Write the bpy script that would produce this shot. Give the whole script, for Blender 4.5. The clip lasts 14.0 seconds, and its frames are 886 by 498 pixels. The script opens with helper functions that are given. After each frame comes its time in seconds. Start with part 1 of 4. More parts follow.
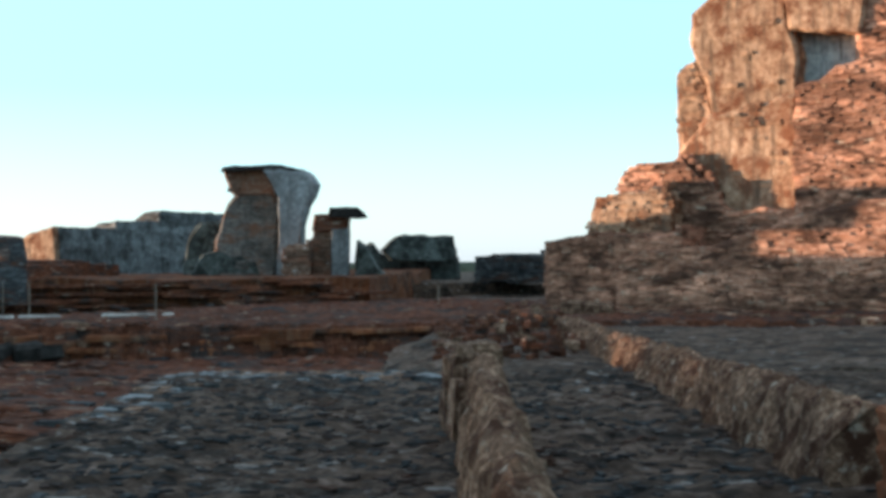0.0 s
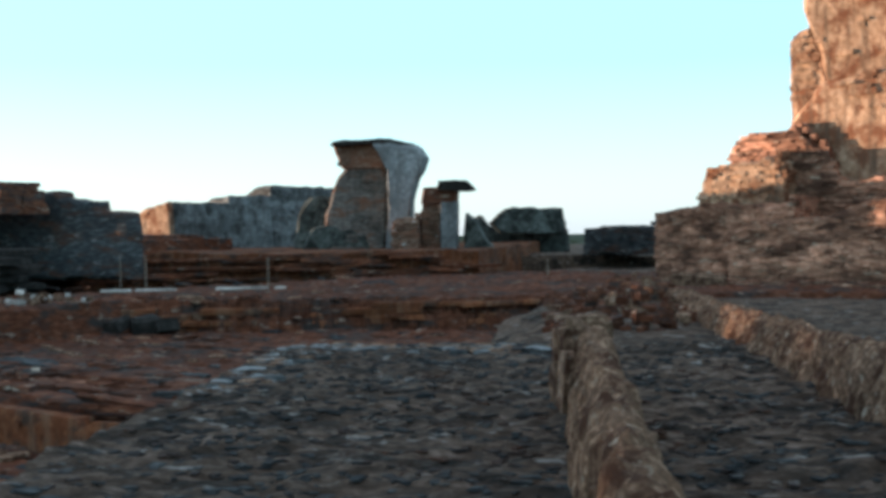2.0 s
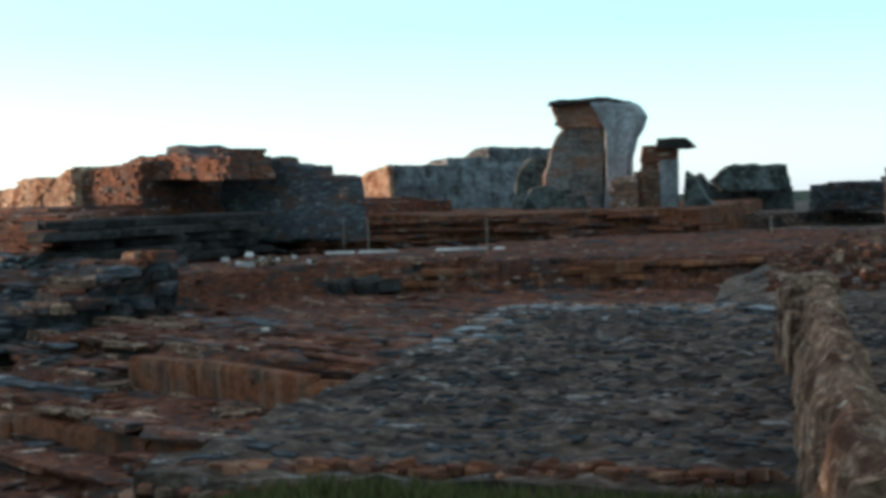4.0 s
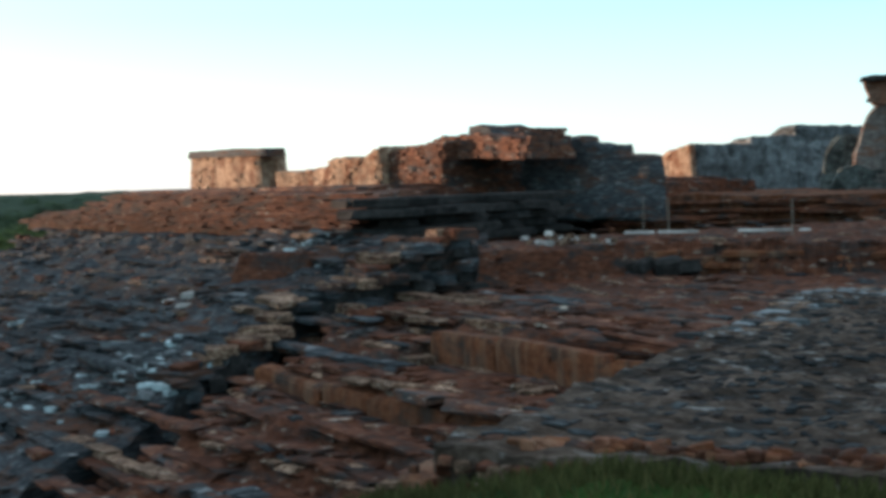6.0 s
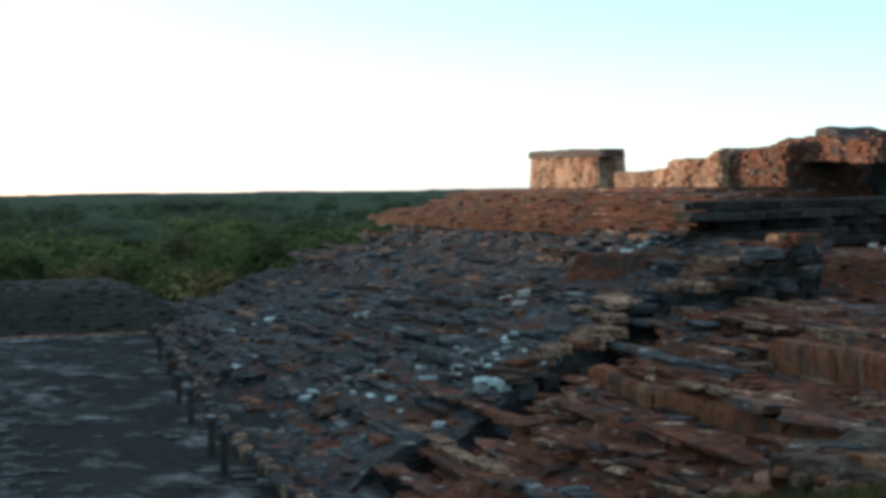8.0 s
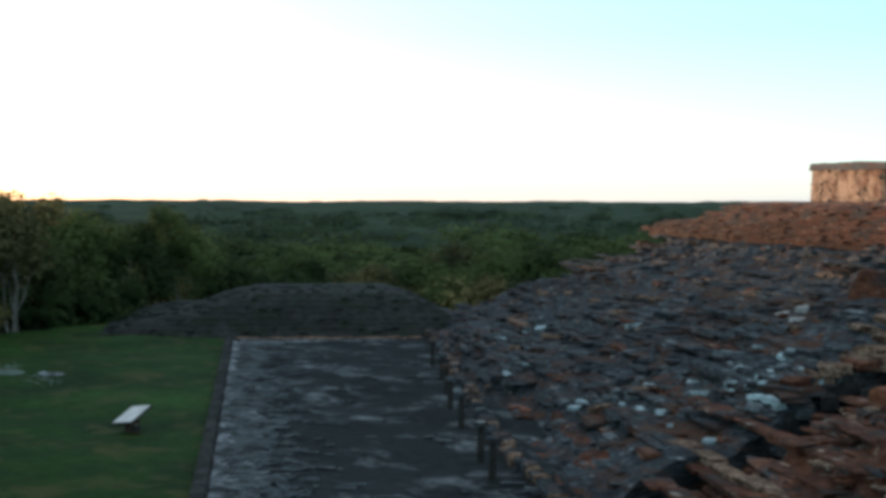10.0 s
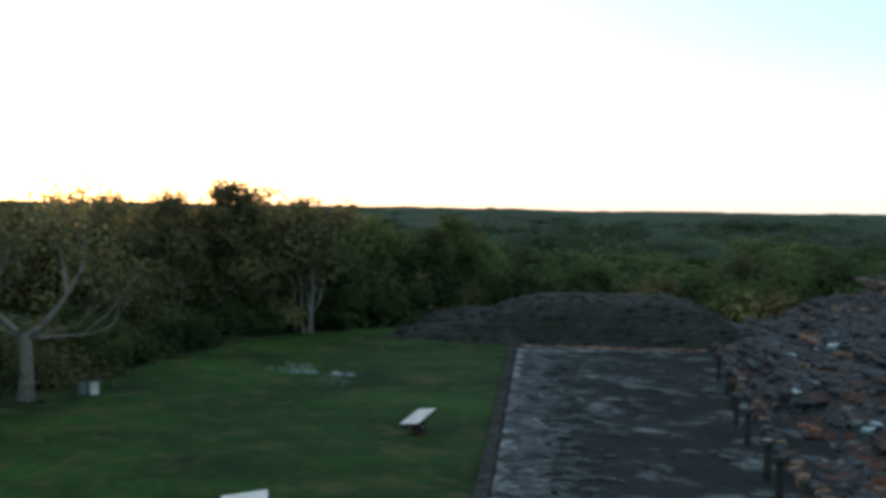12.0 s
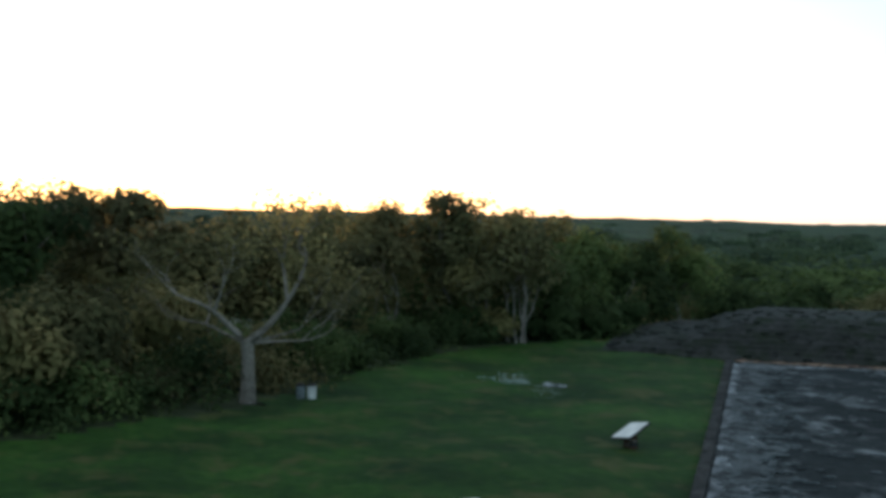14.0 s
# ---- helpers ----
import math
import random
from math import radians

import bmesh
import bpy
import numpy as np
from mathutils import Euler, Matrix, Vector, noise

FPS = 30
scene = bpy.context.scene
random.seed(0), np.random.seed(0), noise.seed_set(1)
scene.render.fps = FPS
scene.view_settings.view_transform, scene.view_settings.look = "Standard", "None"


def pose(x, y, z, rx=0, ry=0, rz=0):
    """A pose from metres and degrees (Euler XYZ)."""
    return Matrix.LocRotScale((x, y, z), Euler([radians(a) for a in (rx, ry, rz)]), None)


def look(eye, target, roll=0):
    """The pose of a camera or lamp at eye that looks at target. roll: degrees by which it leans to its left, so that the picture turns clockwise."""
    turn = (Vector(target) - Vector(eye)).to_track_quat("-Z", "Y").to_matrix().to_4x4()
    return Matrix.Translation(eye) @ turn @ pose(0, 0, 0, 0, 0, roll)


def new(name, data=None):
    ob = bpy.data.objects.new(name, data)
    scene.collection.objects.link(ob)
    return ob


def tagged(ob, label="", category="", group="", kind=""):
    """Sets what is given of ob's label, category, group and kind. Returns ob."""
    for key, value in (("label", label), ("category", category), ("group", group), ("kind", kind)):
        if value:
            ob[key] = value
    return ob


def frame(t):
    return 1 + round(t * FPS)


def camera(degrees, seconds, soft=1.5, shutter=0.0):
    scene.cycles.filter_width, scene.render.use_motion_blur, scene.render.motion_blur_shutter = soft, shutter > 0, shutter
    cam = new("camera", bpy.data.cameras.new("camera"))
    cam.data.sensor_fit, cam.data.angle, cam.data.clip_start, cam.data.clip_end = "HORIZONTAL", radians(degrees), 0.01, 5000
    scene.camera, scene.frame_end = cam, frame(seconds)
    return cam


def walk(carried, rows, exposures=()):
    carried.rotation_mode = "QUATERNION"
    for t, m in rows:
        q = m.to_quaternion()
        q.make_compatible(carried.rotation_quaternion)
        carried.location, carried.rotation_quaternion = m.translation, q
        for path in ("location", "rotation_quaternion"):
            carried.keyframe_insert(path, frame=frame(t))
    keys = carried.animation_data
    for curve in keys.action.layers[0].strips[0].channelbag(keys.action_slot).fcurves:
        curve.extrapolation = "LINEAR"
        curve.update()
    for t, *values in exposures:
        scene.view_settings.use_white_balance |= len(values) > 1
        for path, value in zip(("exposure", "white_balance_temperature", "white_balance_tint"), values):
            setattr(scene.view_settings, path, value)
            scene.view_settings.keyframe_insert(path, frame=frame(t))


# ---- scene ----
cam = camera(35.38, 14.0, soft=4.0, shutter=0.4)
PATH = [
    (0.0, pose(0, 0, 6, 90.37, 0.43, 0.00)),
    (0.5, pose(0, 0, 6, 90.18, 0.47, 0.62)),
    (1.0, pose(0, 0, 6, 89.94, 0.49, 1.60)),
    (1.5, pose(0, 0, 6, 89.62, 0.62, 2.98)),
    (2.0, pose(0, 0, 6, 89.29, 0.79, 4.49)),
    (4.5, pose(0, 0, 6, 87.52, 1.64, 16.33)),
    (5.0, pose(0, 0, 6, 87.37, 1.54, 19.40)),
    (5.5, pose(0, 0, 6, 87.29, 1.54, 22.57)),
    (6.0, pose(0, 0, 6, 87.31, 1.46, 25.77)),
    (6.5, pose(0, 0, 6, 87.39, 1.22, 29.47)),
    (7.0, pose(0, 0, 6, 87.46, 0.99, 32.87)),
    (7.5, pose(0, 0, 6, 87.53, 0.75, 36.21)),
    (8.0, pose(0, 0, 6, 87.58, 0.54, 39.64)),
    (10.5, pose(0, 0, 6, 88.14, -0.43, 53.79)),
    (11.0, pose(0, 0, 6, 88.23, -0.58, 56.94)),
    (11.5, pose(0, 0, 6, 88.27, -0.80, 59.86)),
    (12.0, pose(0, 0, 6, 88.28, -1.03, 62.65)),
    (12.5, pose(0, 0, 6, 88.30, -1.16, 65.44)),
    (13.0, pose(0, 0, 6, 88.36, -1.46, 68.04)),
    (13.5, pose(0, 0, 6, 88.49, -1.51, 70.16)),
    (14.0, pose(0, 0, 6, 88.54, -1.46, 71.45)),
]
walk(cam, PATH, [(0.0, 2.45, 6050, 9), (4.5, 2.46, 6050, 9), (8.0, 2.4, 6050, 8), (10.5, 2.2, 6050, 8), (14.0, 2.3, 6050, 8)])

# ---- light ----
SUN_AZ, SUN_EL = 81.4, 0.03
SUN_DIR = Vector((-math.sin(radians(SUN_AZ)) * math.cos(radians(SUN_EL)), math.cos(radians(SUN_AZ)) * math.cos(radians(SUN_EL)), math.sin(radians(SUN_EL))))
world = bpy.data.worlds.new("sky")
scene.world = world
world.use_nodes = True
wn = world.node_tree.nodes
sky = wn.new("ShaderNodeTexSky")
sky.sky_type, sky.sun_disc = "NISHITA", False
sky.sun_elevation, sky.sun_rotation = radians(SUN_EL), radians(-SUN_AZ)
sky.air_density, sky.dust_density, sky.ozone_density = 0.6, 1.0, 2.5
wn["Background"].inputs["Strength"].default_value = 0.15
haze = wn.new("ShaderNodeMix")  # thin haze over the clear sky, whiter towards the horizon
haze.data_type, haze.blend_type = "RGBA", "ADD"
haze.inputs[0].default_value = 1.0
place_in_sky, split = wn.new("ShaderNodeTexCoord"), wn.new("ShaderNodeSeparateXYZ")
world.node_tree.links.new(place_in_sky.outputs["Generated"], split.inputs[0])
veil = wn.new("ShaderNodeValToRGB")
for stop, (at, tone) in zip((veil.color_ramp.elements[0], veil.color_ramp.elements[1], veil.color_ramp.elements.new(0.1)), ((0.0, (0.98, 1.10, 1.13, 1)), (0.7, (0.40, 0.80, 0.55, 1)), (0.12, (0.60, 1.02, 0.88, 1)))):
    stop.position, stop.color = at, tone
world.node_tree.links.new(split.outputs["Z"], veil.inputs[0])
world.node_tree.links.new(veil.outputs[0], haze.inputs[7])
world.node_tree.links.new(sky.outputs[0], haze.inputs[6])
world.node_tree.links.new(haze.outputs[2], wn["Background"].inputs["Color"])
sun = new("sun", bpy.data.lights.new("sun", "SUN"))
sun.data.energy, sun.data.angle, sun.data.color = 2.8, radians(0.35), (1.0, 0.66, 0.43)
sun.matrix_world = look(SUN_DIR * 200, (0, 0, 0))


# ---- materials ----
def ramp_node(nt, fac, stops):
    r = nt.nodes.new("ShaderNodeValToRGB")
    el = r.color_ramp.elements
    while len(el) < len(stops):
        el.new(0.5)
    for e, (p, c) in zip(el, stops):
        e.position, e.color = p, (*c, 1)
    nt.links.new(fac, r.inputs[0])
    return r.outputs[0]


def noise_node(nt, vec, scale, detail=6.0, rough=0.6, dist=0.0):
    n = nt.nodes.new("ShaderNodeTexNoise")
    n.inputs["Scale"].default_value, n.inputs["Detail"].default_value = scale, detail
    n.inputs["Roughness"].default_value, n.inputs["Distortion"].default_value = rough, dist
    nt.links.new(vec, n.inputs["Vector"])
    return n.outputs["Fac"]


def mix_node(nt, fac, a, b, mode="MIX"):
    m = nt.nodes.new("ShaderNodeMix")
    m.data_type, m.blend_type = "RGBA", mode
    for sock, v in ((m.inputs[0], fac), (m.inputs[6], a), (m.inputs[7], b)):
        if isinstance(v, (int, float)):
            sock.default_value = v
        elif isinstance(v, tuple):
            sock.default_value = (*v, 1)
        else:
            nt.links.new(v, sock)
    return m.outputs[2]


def surface(name, dark, mid, light, scale=1.0, rough=0.9, stretch=(1, 1, 1), lichen=None, lichen_amount=0.5, bump=0.5, streak=None, vary=0.25, spot=None):
    """A weathered surface: three tones at two scales, blotches of lichen or stain, fine relief."""
    mat = bpy.data.materials.new(name)
    mat.use_nodes = True
    nt = mat.node_tree
    bsdf = nt.nodes["Principled BSDF"]
    geo = nt.nodes.new("ShaderNodeNewGeometry")
    mp = nt.nodes.new("ShaderNodeMapping")
    mp.inputs["Scale"].default_value = stretch
    nt.links.new(geo.outputs["Position"], mp.inputs["Vector"])
    vec = mp.outputs[0]
    big = noise_node(nt, vec, 0.45 * scale, 4.0, 0.6)
    fine = noise_node(nt, vec, 5.5 * scale, 8.0, 0.7)
    col = ramp_node(nt, fine, [(0.30, dark), (0.5, mid), (0.70, light)])
    tone = ramp_node(nt, big, [(0.3, (1 - vary * 1.6,) * 3), (0.7, (1 + vary,) * 3)])
    col = mix_node(nt, 1.0, col, tone, "MULTIPLY")
    if lichen:
        f = noise_node(nt, vec, 1.3 * scale, 7.0, 0.72, 0.4)
        edge = 0.62 - 0.24 * lichen_amount
        m = ramp_node(nt, f, [(edge - 0.05, (0, 0, 0)), (edge + 0.08, (1, 1, 1))])
        col = mix_node(nt, m, col, lichen)
    if streak:
        mp2 = nt.nodes.new("ShaderNodeMapping")
        mp2.inputs["Scale"].default_value = (2.2, 2.2, 0.25)
        nt.links.new(geo.outputs["Position"], mp2.inputs["Vector"])
        m = ramp_node(nt, noise_node(nt, mp2.outputs[0], 1.6, 6.0, 0.7), [(0.5, (0, 0, 0)), (0.66, (1, 1, 1))])
        col = mix_node(nt, m, col, streak)
    if spot:
        m = ramp_node(nt, noise_node(nt, vec, 3.1 * scale, 5.0, 0.6), [(0.61, (0, 0, 0)), (0.69, (1, 1, 1))])
        col = mix_node(nt, m, col, spot)
    info = nt.nodes.new("ShaderNodeObjectInfo")
    r1 = ramp_node(nt, info.outputs["Random"], [(0.0, (0.75,) * 3), (1.0, (1.3,) * 3)])
    r2 = ramp_node(nt, geo.outputs["Random Per Island"], [(0.0, (0.86, 0.86, 0.86)), (0.5, (1, 1, 1)), (1.0, (1.16, 1.13, 1.1))])
    col = mix_node(nt, 1.0, mix_node(nt, 1.0, col, r1, "MULTIPLY"), r2, "MULTIPLY")
    nt.links.new(col, bsdf.inputs["Base Color"])
    bsdf.inputs["Roughness"].default_value = rough
    bsdf.inputs["Specular IOR Level"].default_value = 0.06
    bp = nt.nodes.new("ShaderNodeBump")
    bp.inputs["Strength"].default_value, bp.inputs["Distance"].default_value = bump, 0.08 / scale
    nt.links.new(fine, bp.inputs["Height"])
    nt.links.new(bp.outputs[0], bsdf.inputs["Normal"])
    return mat


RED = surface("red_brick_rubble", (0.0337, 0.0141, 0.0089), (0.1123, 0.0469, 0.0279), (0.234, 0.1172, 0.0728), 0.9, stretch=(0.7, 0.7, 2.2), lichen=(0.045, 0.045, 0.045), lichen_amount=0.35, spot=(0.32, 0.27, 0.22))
# darker copy of the red rubble, putting the slopes' shade into its colour
FACERED = surface("darkened_red_rubble", (0.03, 0.0117, 0.007), (0.0939, 0.035, 0.0194), (0.1878, 0.0827, 0.0477), 0.9, stretch=(0.7, 0.7, 2.2), lichen=(0.035, 0.032, 0.030), lichen_amount=0.35, spot=(0.22, 0.17, 0.135))
# brick tone raised to put low sunlight into the great pyramid's colour
BRICK = surface("brightened_brick", (0.1274, 0.0579, 0.0369), (0.3695, 0.1895, 0.1236), (0.5989, 0.3709, 0.2623), 1.0, stretch=(0.6, 0.6, 2.0), lichen=(0.075, 0.040, 0.028), lichen_amount=0.42, spot=(0.36, 0.28, 0.21), vary=0.5)
TOWER = surface("stained_stucco", (0.042, 0.040, 0.037), (0.12, 0.11, 0.10), (0.27, 0.245, 0.22), 1.1, stretch=(0.7, 0.7, 1.7), lichen=(0.13, 0.066, 0.042), lichen_amount=0.3, streak=(0.05, 0.045, 0.042), bump=0.8)
REDWALL = surface("red_clay_plaster", (0.0645, 0.0225, 0.0106), (0.1383, 0.0506, 0.0243), (0.2121, 0.0909, 0.0436), 1.0, lichen=(0.045, 0.034, 0.028), lichen_amount=0.35, streak=(0.17, 0.095, 0.06))
GREY = surface("lichened_rubble", (0.0139, 0.0158, 0.0172), (0.0371, 0.0408, 0.0434), (0.1082, 0.1173, 0.1206), 0.9, stretch=(0.5, 0.5, 2.4), lichen=(0.07, 0.034, 0.021), lichen_amount=0.28, spot=(0.16, 0.16, 0.158))
SLAB = surface("dark_mortar", (0.0329, 0.0224, 0.0159), (0.0988, 0.0683, 0.05), (0.2763, 0.2081, 0.1702), 1.2, stretch=(0.7, 1.3, 1), lichen=(0.020, 0.018, 0.016), lichen_amount=0.4, bump=1.0, spot=(0.30, 0.285, 0.265))
PALE = surface("pale_limestone", (0.0527, 0.0325, 0.0212), (0.1615, 0.0991, 0.065), (0.4388, 0.3007, 0.2113), 2.2, lichen=(0.052, 0.026, 0.017), lichen_amount=0.45, bump=1.1, spot=(0.30, 0.25, 0.20))
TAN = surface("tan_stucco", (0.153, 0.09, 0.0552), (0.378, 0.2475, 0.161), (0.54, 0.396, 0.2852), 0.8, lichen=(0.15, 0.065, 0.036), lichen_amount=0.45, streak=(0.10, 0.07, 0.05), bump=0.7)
# grey for stones, and for the shaded sides of the long wall
BLUEGREY = surface("grey_and_shaded_stucco", (0.05, 0.056, 0.058), (0.12, 0.130, 0.132), (0.21, 0.22, 0.22), 0.8, lichen=(0.03, 0.031, 0.03), lichen_amount=0.45, streak=(0.07, 0.07, 0.07))
# weathered stucco tinted pale blue-grey for sky light on shaded sides
MANTLE = surface("skylit_weathered_stucco", (0.09, 0.098, 0.10), (0.20, 0.215, 0.22), (0.34, 0.35, 0.35), 0.9, lichen=(0.10, 0.105, 0.105), lichen_amount=0.3, streak=(0.12, 0.12, 0.12), bump=0.8)
BAND = surface("patched_brick_and_stucco", (0.05, 0.030, 0.022), (0.17, 0.10, 0.07), (0.34, 0.25, 0.19), 1.1, stretch=(0.7, 0.7, 1.8), lichen=(0.17, 0.075, 0.045), lichen_amount=0.28, spot=(0.40, 0.38, 0.35), vary=0.3)
DARKGREEN = surface("dark_greenish_stone", (0.0288, 0.0341, 0.032), (0.0672, 0.0775, 0.072), (0.144, 0.155, 0.144), 1.0, lichen=(0.02, 0.022, 0.02), lichen_amount=0.5, bump=0.9)
# grey stucco lightened to make up for light missing in the chamber
CHAMBER = surface("lightened_grey_stucco", (0.15, 0.1783, 0.184), (0.36, 0.4185, 0.424), (0.54, 0.6045, 0.608), 0.8, streak=(0.12, 0.13, 0.125))
WHITE = surface("bleached_stone", (0.22, 0.20, 0.18), (0.40, 0.37, 0.34), (0.52, 0.49, 0.46), 2.0)
# dark stone, also used where shade is put into the colour
DARK = surface("dark_and_shaded_stone", (0.012, 0.012, 0.012), (0.03, 0.028, 0.026), (0.06, 0.055, 0.05), 1.0)
GRASS = surface("mown_grass", (0.0074, 0.0238, 0.0022), (0.0147, 0.0406, 0.0035), (0.0256, 0.0554, 0.0064), 0.5, lichen=(0.050, 0.050, 0.014), lichen_amount=0.22, vary=0.4)
PLAZA = surface("gravel_pavement", (0.0054, 0.0065, 0.0065), (0.0099, 0.0115, 0.0115), (0.0175, 0.0196, 0.02), 0.4, stretch=(1, 1.2, 1), lichen=(0.10, 0.104, 0.104), lichen_amount=0.17, vary=0.4)
BORDER = surface("worn_lime_mortar", (0.0612, 0.0643, 0.0662), (0.1683, 0.176, 0.1812), (0.3366, 0.3442, 0.3465), 1.0, lichen=(0.018, 0.020, 0.019), lichen_amount=0.5, vary=0.5)
MOUND = surface("dark_rubble_fill", (0.0112, 0.0112, 0.01), (0.0224, 0.0224, 0.02), (0.0403, 0.0392, 0.0354), 0.6, lichen=(0.013, 0.016, 0.010), lichen_amount=0.4)
EARTH = surface("forest_floor", (0.012, 0.016, 0.008), (0.025, 0.032, 0.014), (0.045, 0.05, 0.025), 0.3)
BARK = surface("pale_bark", (0.08, 0.066, 0.053), (0.19, 0.16, 0.13), (0.30, 0.26, 0.22), 3.0)
WOOD = surface("dark_wood", (0.012, 0.010, 0.009), (0.03, 0.026, 0.022), (0.06, 0.05, 0.045), 4.0)
PAINT = surface("white_paint", (0.5, 0.46, 0.42), (0.6, 0.56, 0.52), (0.68, 0.65, 0.61), 4.0, rough=0.5, bump=0.05)


def leaf_material(name, a, b, c):
    mat = bpy.data.materials.new(name)
    mat.use_nodes = True
    nt = mat.node_tree
    bsdf = nt.nodes["Principled BSDF"]
    geo = nt.nodes.new("ShaderNodeNewGeometry")
    col = ramp_node(nt, geo.outputs["Random Per Island"], [(0.0, a), (0.55, b), (1.0, c)])
    big = ramp_node(nt, noise_node(nt, geo.outputs["Position"], 0.13, 3.0), [(0.38, (0.5, 0.52, 0.55)), (0.64, (1.6, 1.55, 1.35))])
    info = nt.nodes.new("ShaderNodeObjectInfo")
    per = ramp_node(nt, info.outputs["Random"], [(0.0, (0.55, 0.6, 0.6)), (1.0, (1.5, 1.45, 1.3))])
    nt.links.new(mix_node(nt, 1.0, mix_node(nt, 1.0, col, big, "MULTIPLY"), per, "MULTIPLY"), bsdf.inputs["Base Color"])
    bsdf.inputs["Roughness"].default_value = 0.9
    bsdf.inputs["Specular IOR Level"].default_value = 0.05
    thin = nt.nodes.new("ShaderNodeBsdfTranslucent")
    nt.links.new(bsdf.inputs["Base Color"].links[0].from_socket, thin.inputs["Color"])
    both = nt.nodes.new("ShaderNodeMixShader")
    both.inputs[0].default_value = 0.4
    nt.links.new(bsdf.outputs[0], both.inputs[1])
    nt.links.new(thin.outputs[0], both.inputs[2])
    nt.links.new(both.outputs[0], nt.nodes["Material Output"].inputs["Surface"])
    return mat


HILLS = surface("distant_forest", (0.012, 0.0221, 0.0093), (0.0225, 0.0374, 0.0167), (0.036, 0.0561, 0.026), 0.05, stretch=(1, 1, 2), bump=1.0, vary=0.4)
LEAF = leaf_material("green_leaves", (0.038, 0.054, 0.022), (0.046, 0.063, 0.026), (0.056, 0.074, 0.031))
# greyer leaf tone with distance haze put into the colour
LEAFFAR = leaf_material("haze_grey_leaves", (0.030, 0.046, 0.028), (0.040, 0.058, 0.037), (0.052, 0.070, 0.046))
# olive leaves, brightened to stand in for glare from the low sun
LEAFDRY = leaf_material("olive_glare_leaves", (0.095, 0.086, 0.043), (0.122, 0.106, 0.053), (0.155, 0.130, 0.066))
BLADE = leaf_material("grass_blades", (0.040, 0.044, 0.018), (0.068, 0.070, 0.028), (0.11, 0.10, 0.045))


# ---- helpers of the scene ----
def mesh_ob(name, verts, faces, mat, parent=None, label="", kind="", smooth=False):
    me = bpy.data.meshes.new(name)
    me.from_pydata([tuple(v) for v in verts], [], [tuple(f) for f in faces])
    me.materials.append(mat)
    if smooth:
        me.shade_smooth()
    ob = new(name, me)
    if parent:
        ob.parent = parent
    if label or kind:
        tagged(ob, label=label, kind=kind)
    return ob


def empty(name, label="", category="", group="", kind=""):
    return tagged(new(name), label, category, group, kind)


def polar(az, d, z=0.0):
    """A place d metres from the viewpoint, az degrees to the left of straight ahead."""
    return Vector((-math.sin(radians(az)) * d, math.cos(radians(az)) * d, z))


AXU, AXS = Vector((-0.853, 0.522)), Vector((0.522, 0.853))


def site(u, s, z=0.0):
    """A place on the site's own axes: u along the pyramid's foot, s up its face."""
    p = AXU * u + AXS * (s + 6.8)
    return Vector((p.x, p.y, z))


def fbm(x, y, z=0.0, scale=1.0):
    return noise.fractal(Vector((x * scale, y * scale, z * scale)), 0.9, 2.1, 4)


class Heap:
    """Collects many small solids into one mesh."""

    def __init__(self):
        self.v, self.f = [], []

    def block(self, m, sx, sy, sz, jit=0.08):
        """A rough block, six-sided with a chamfered top."""
        o = len(self.v)
        r = lambda: random.uniform(-jit, jit)
        ring = ((-1, -1), (1, -1), (1, 1), (-1, 1))
        for x, y in ring:
            self.v.append(m @ Vector((x * sx / 2 * (1 + r()), y * sy / 2 * (1 + r()), -sz / 2)))
        for x, y in ring:
            self.v.append(m @ Vector((x * sx / 2 * (1 + r()), y * sy / 2 * (1 + r()), sz * 0.3 * (1 + r()))))
        for x, y in ring:
            self.v.append(m @ Vector((x * sx / 2 * (0.86 + r()), y * sy / 2 * (0.86 + r()), sz / 2 * (1 + r()))))
        for k in (0, 4):
            for i in range(4):
                j = (i + 1) % 4
                self.f.append((o + k + i, o + k + j, o + k + 4 + j, o + k + 4 + i))
        self.f += [(o + 8, o + 9, o + 10, o + 11), (o + 3, o + 2, o + 1, o)]

    def card(self, c, size, n, bend=0.3):
        """A small folded leaf clump of two faces."""
        n = n.normalized()
        t = n.orthogonal().normalized()
        t.rotate(Matrix.Rotation(random.uniform(0, 6.28), 3, n))
        b = n.cross(t)
        o = len(self.v)
        a, w = size * random.uniform(0.7, 1.3), size * random.uniform(0.45, 0.8)
        self.v += [c - t * a, c + b * w - n * bend * size, c + t * a, c - b * w - n * bend * size]
        self.f += [(o, o + 1, o + 2), (o, o + 2, o + 3)]

    def tube(self, pts, radii, sides=7):
        o = len(self.v)
        for i, (p, r) in enumerate(zip(pts, radii)):
            d = (pts[min(i + 1, len(pts) - 1)] - pts[max(i - 1, 0)]).normalized()
            t = d.orthogonal().normalized()
            b = d.cross(t)
            for k in range(sides):
                a = k / sides * 2 * math.pi
                self.v.append(p + (t * math.cos(a) + b * math.sin(a)) * r)
        for i in range(len(pts) - 1):
            for k in range(sides):
                j = (k + 1) % sides
                self.f.append((o + i * sides + k, o + i * sides + j, o + (i + 1) * sides + j, o + (i + 1) * sides + k))
        self.f.append(tuple(o + (len(pts) - 1) * sides + k for k in range(sides)))
        self.f.append(tuple(o + k for k in reversed(range(sides))))

    def make(self, name, mat, parent=None, label="", kind="", smooth=False):
        return mesh_ob(name, self.v, self.f, mat, parent, label, kind, smooth)


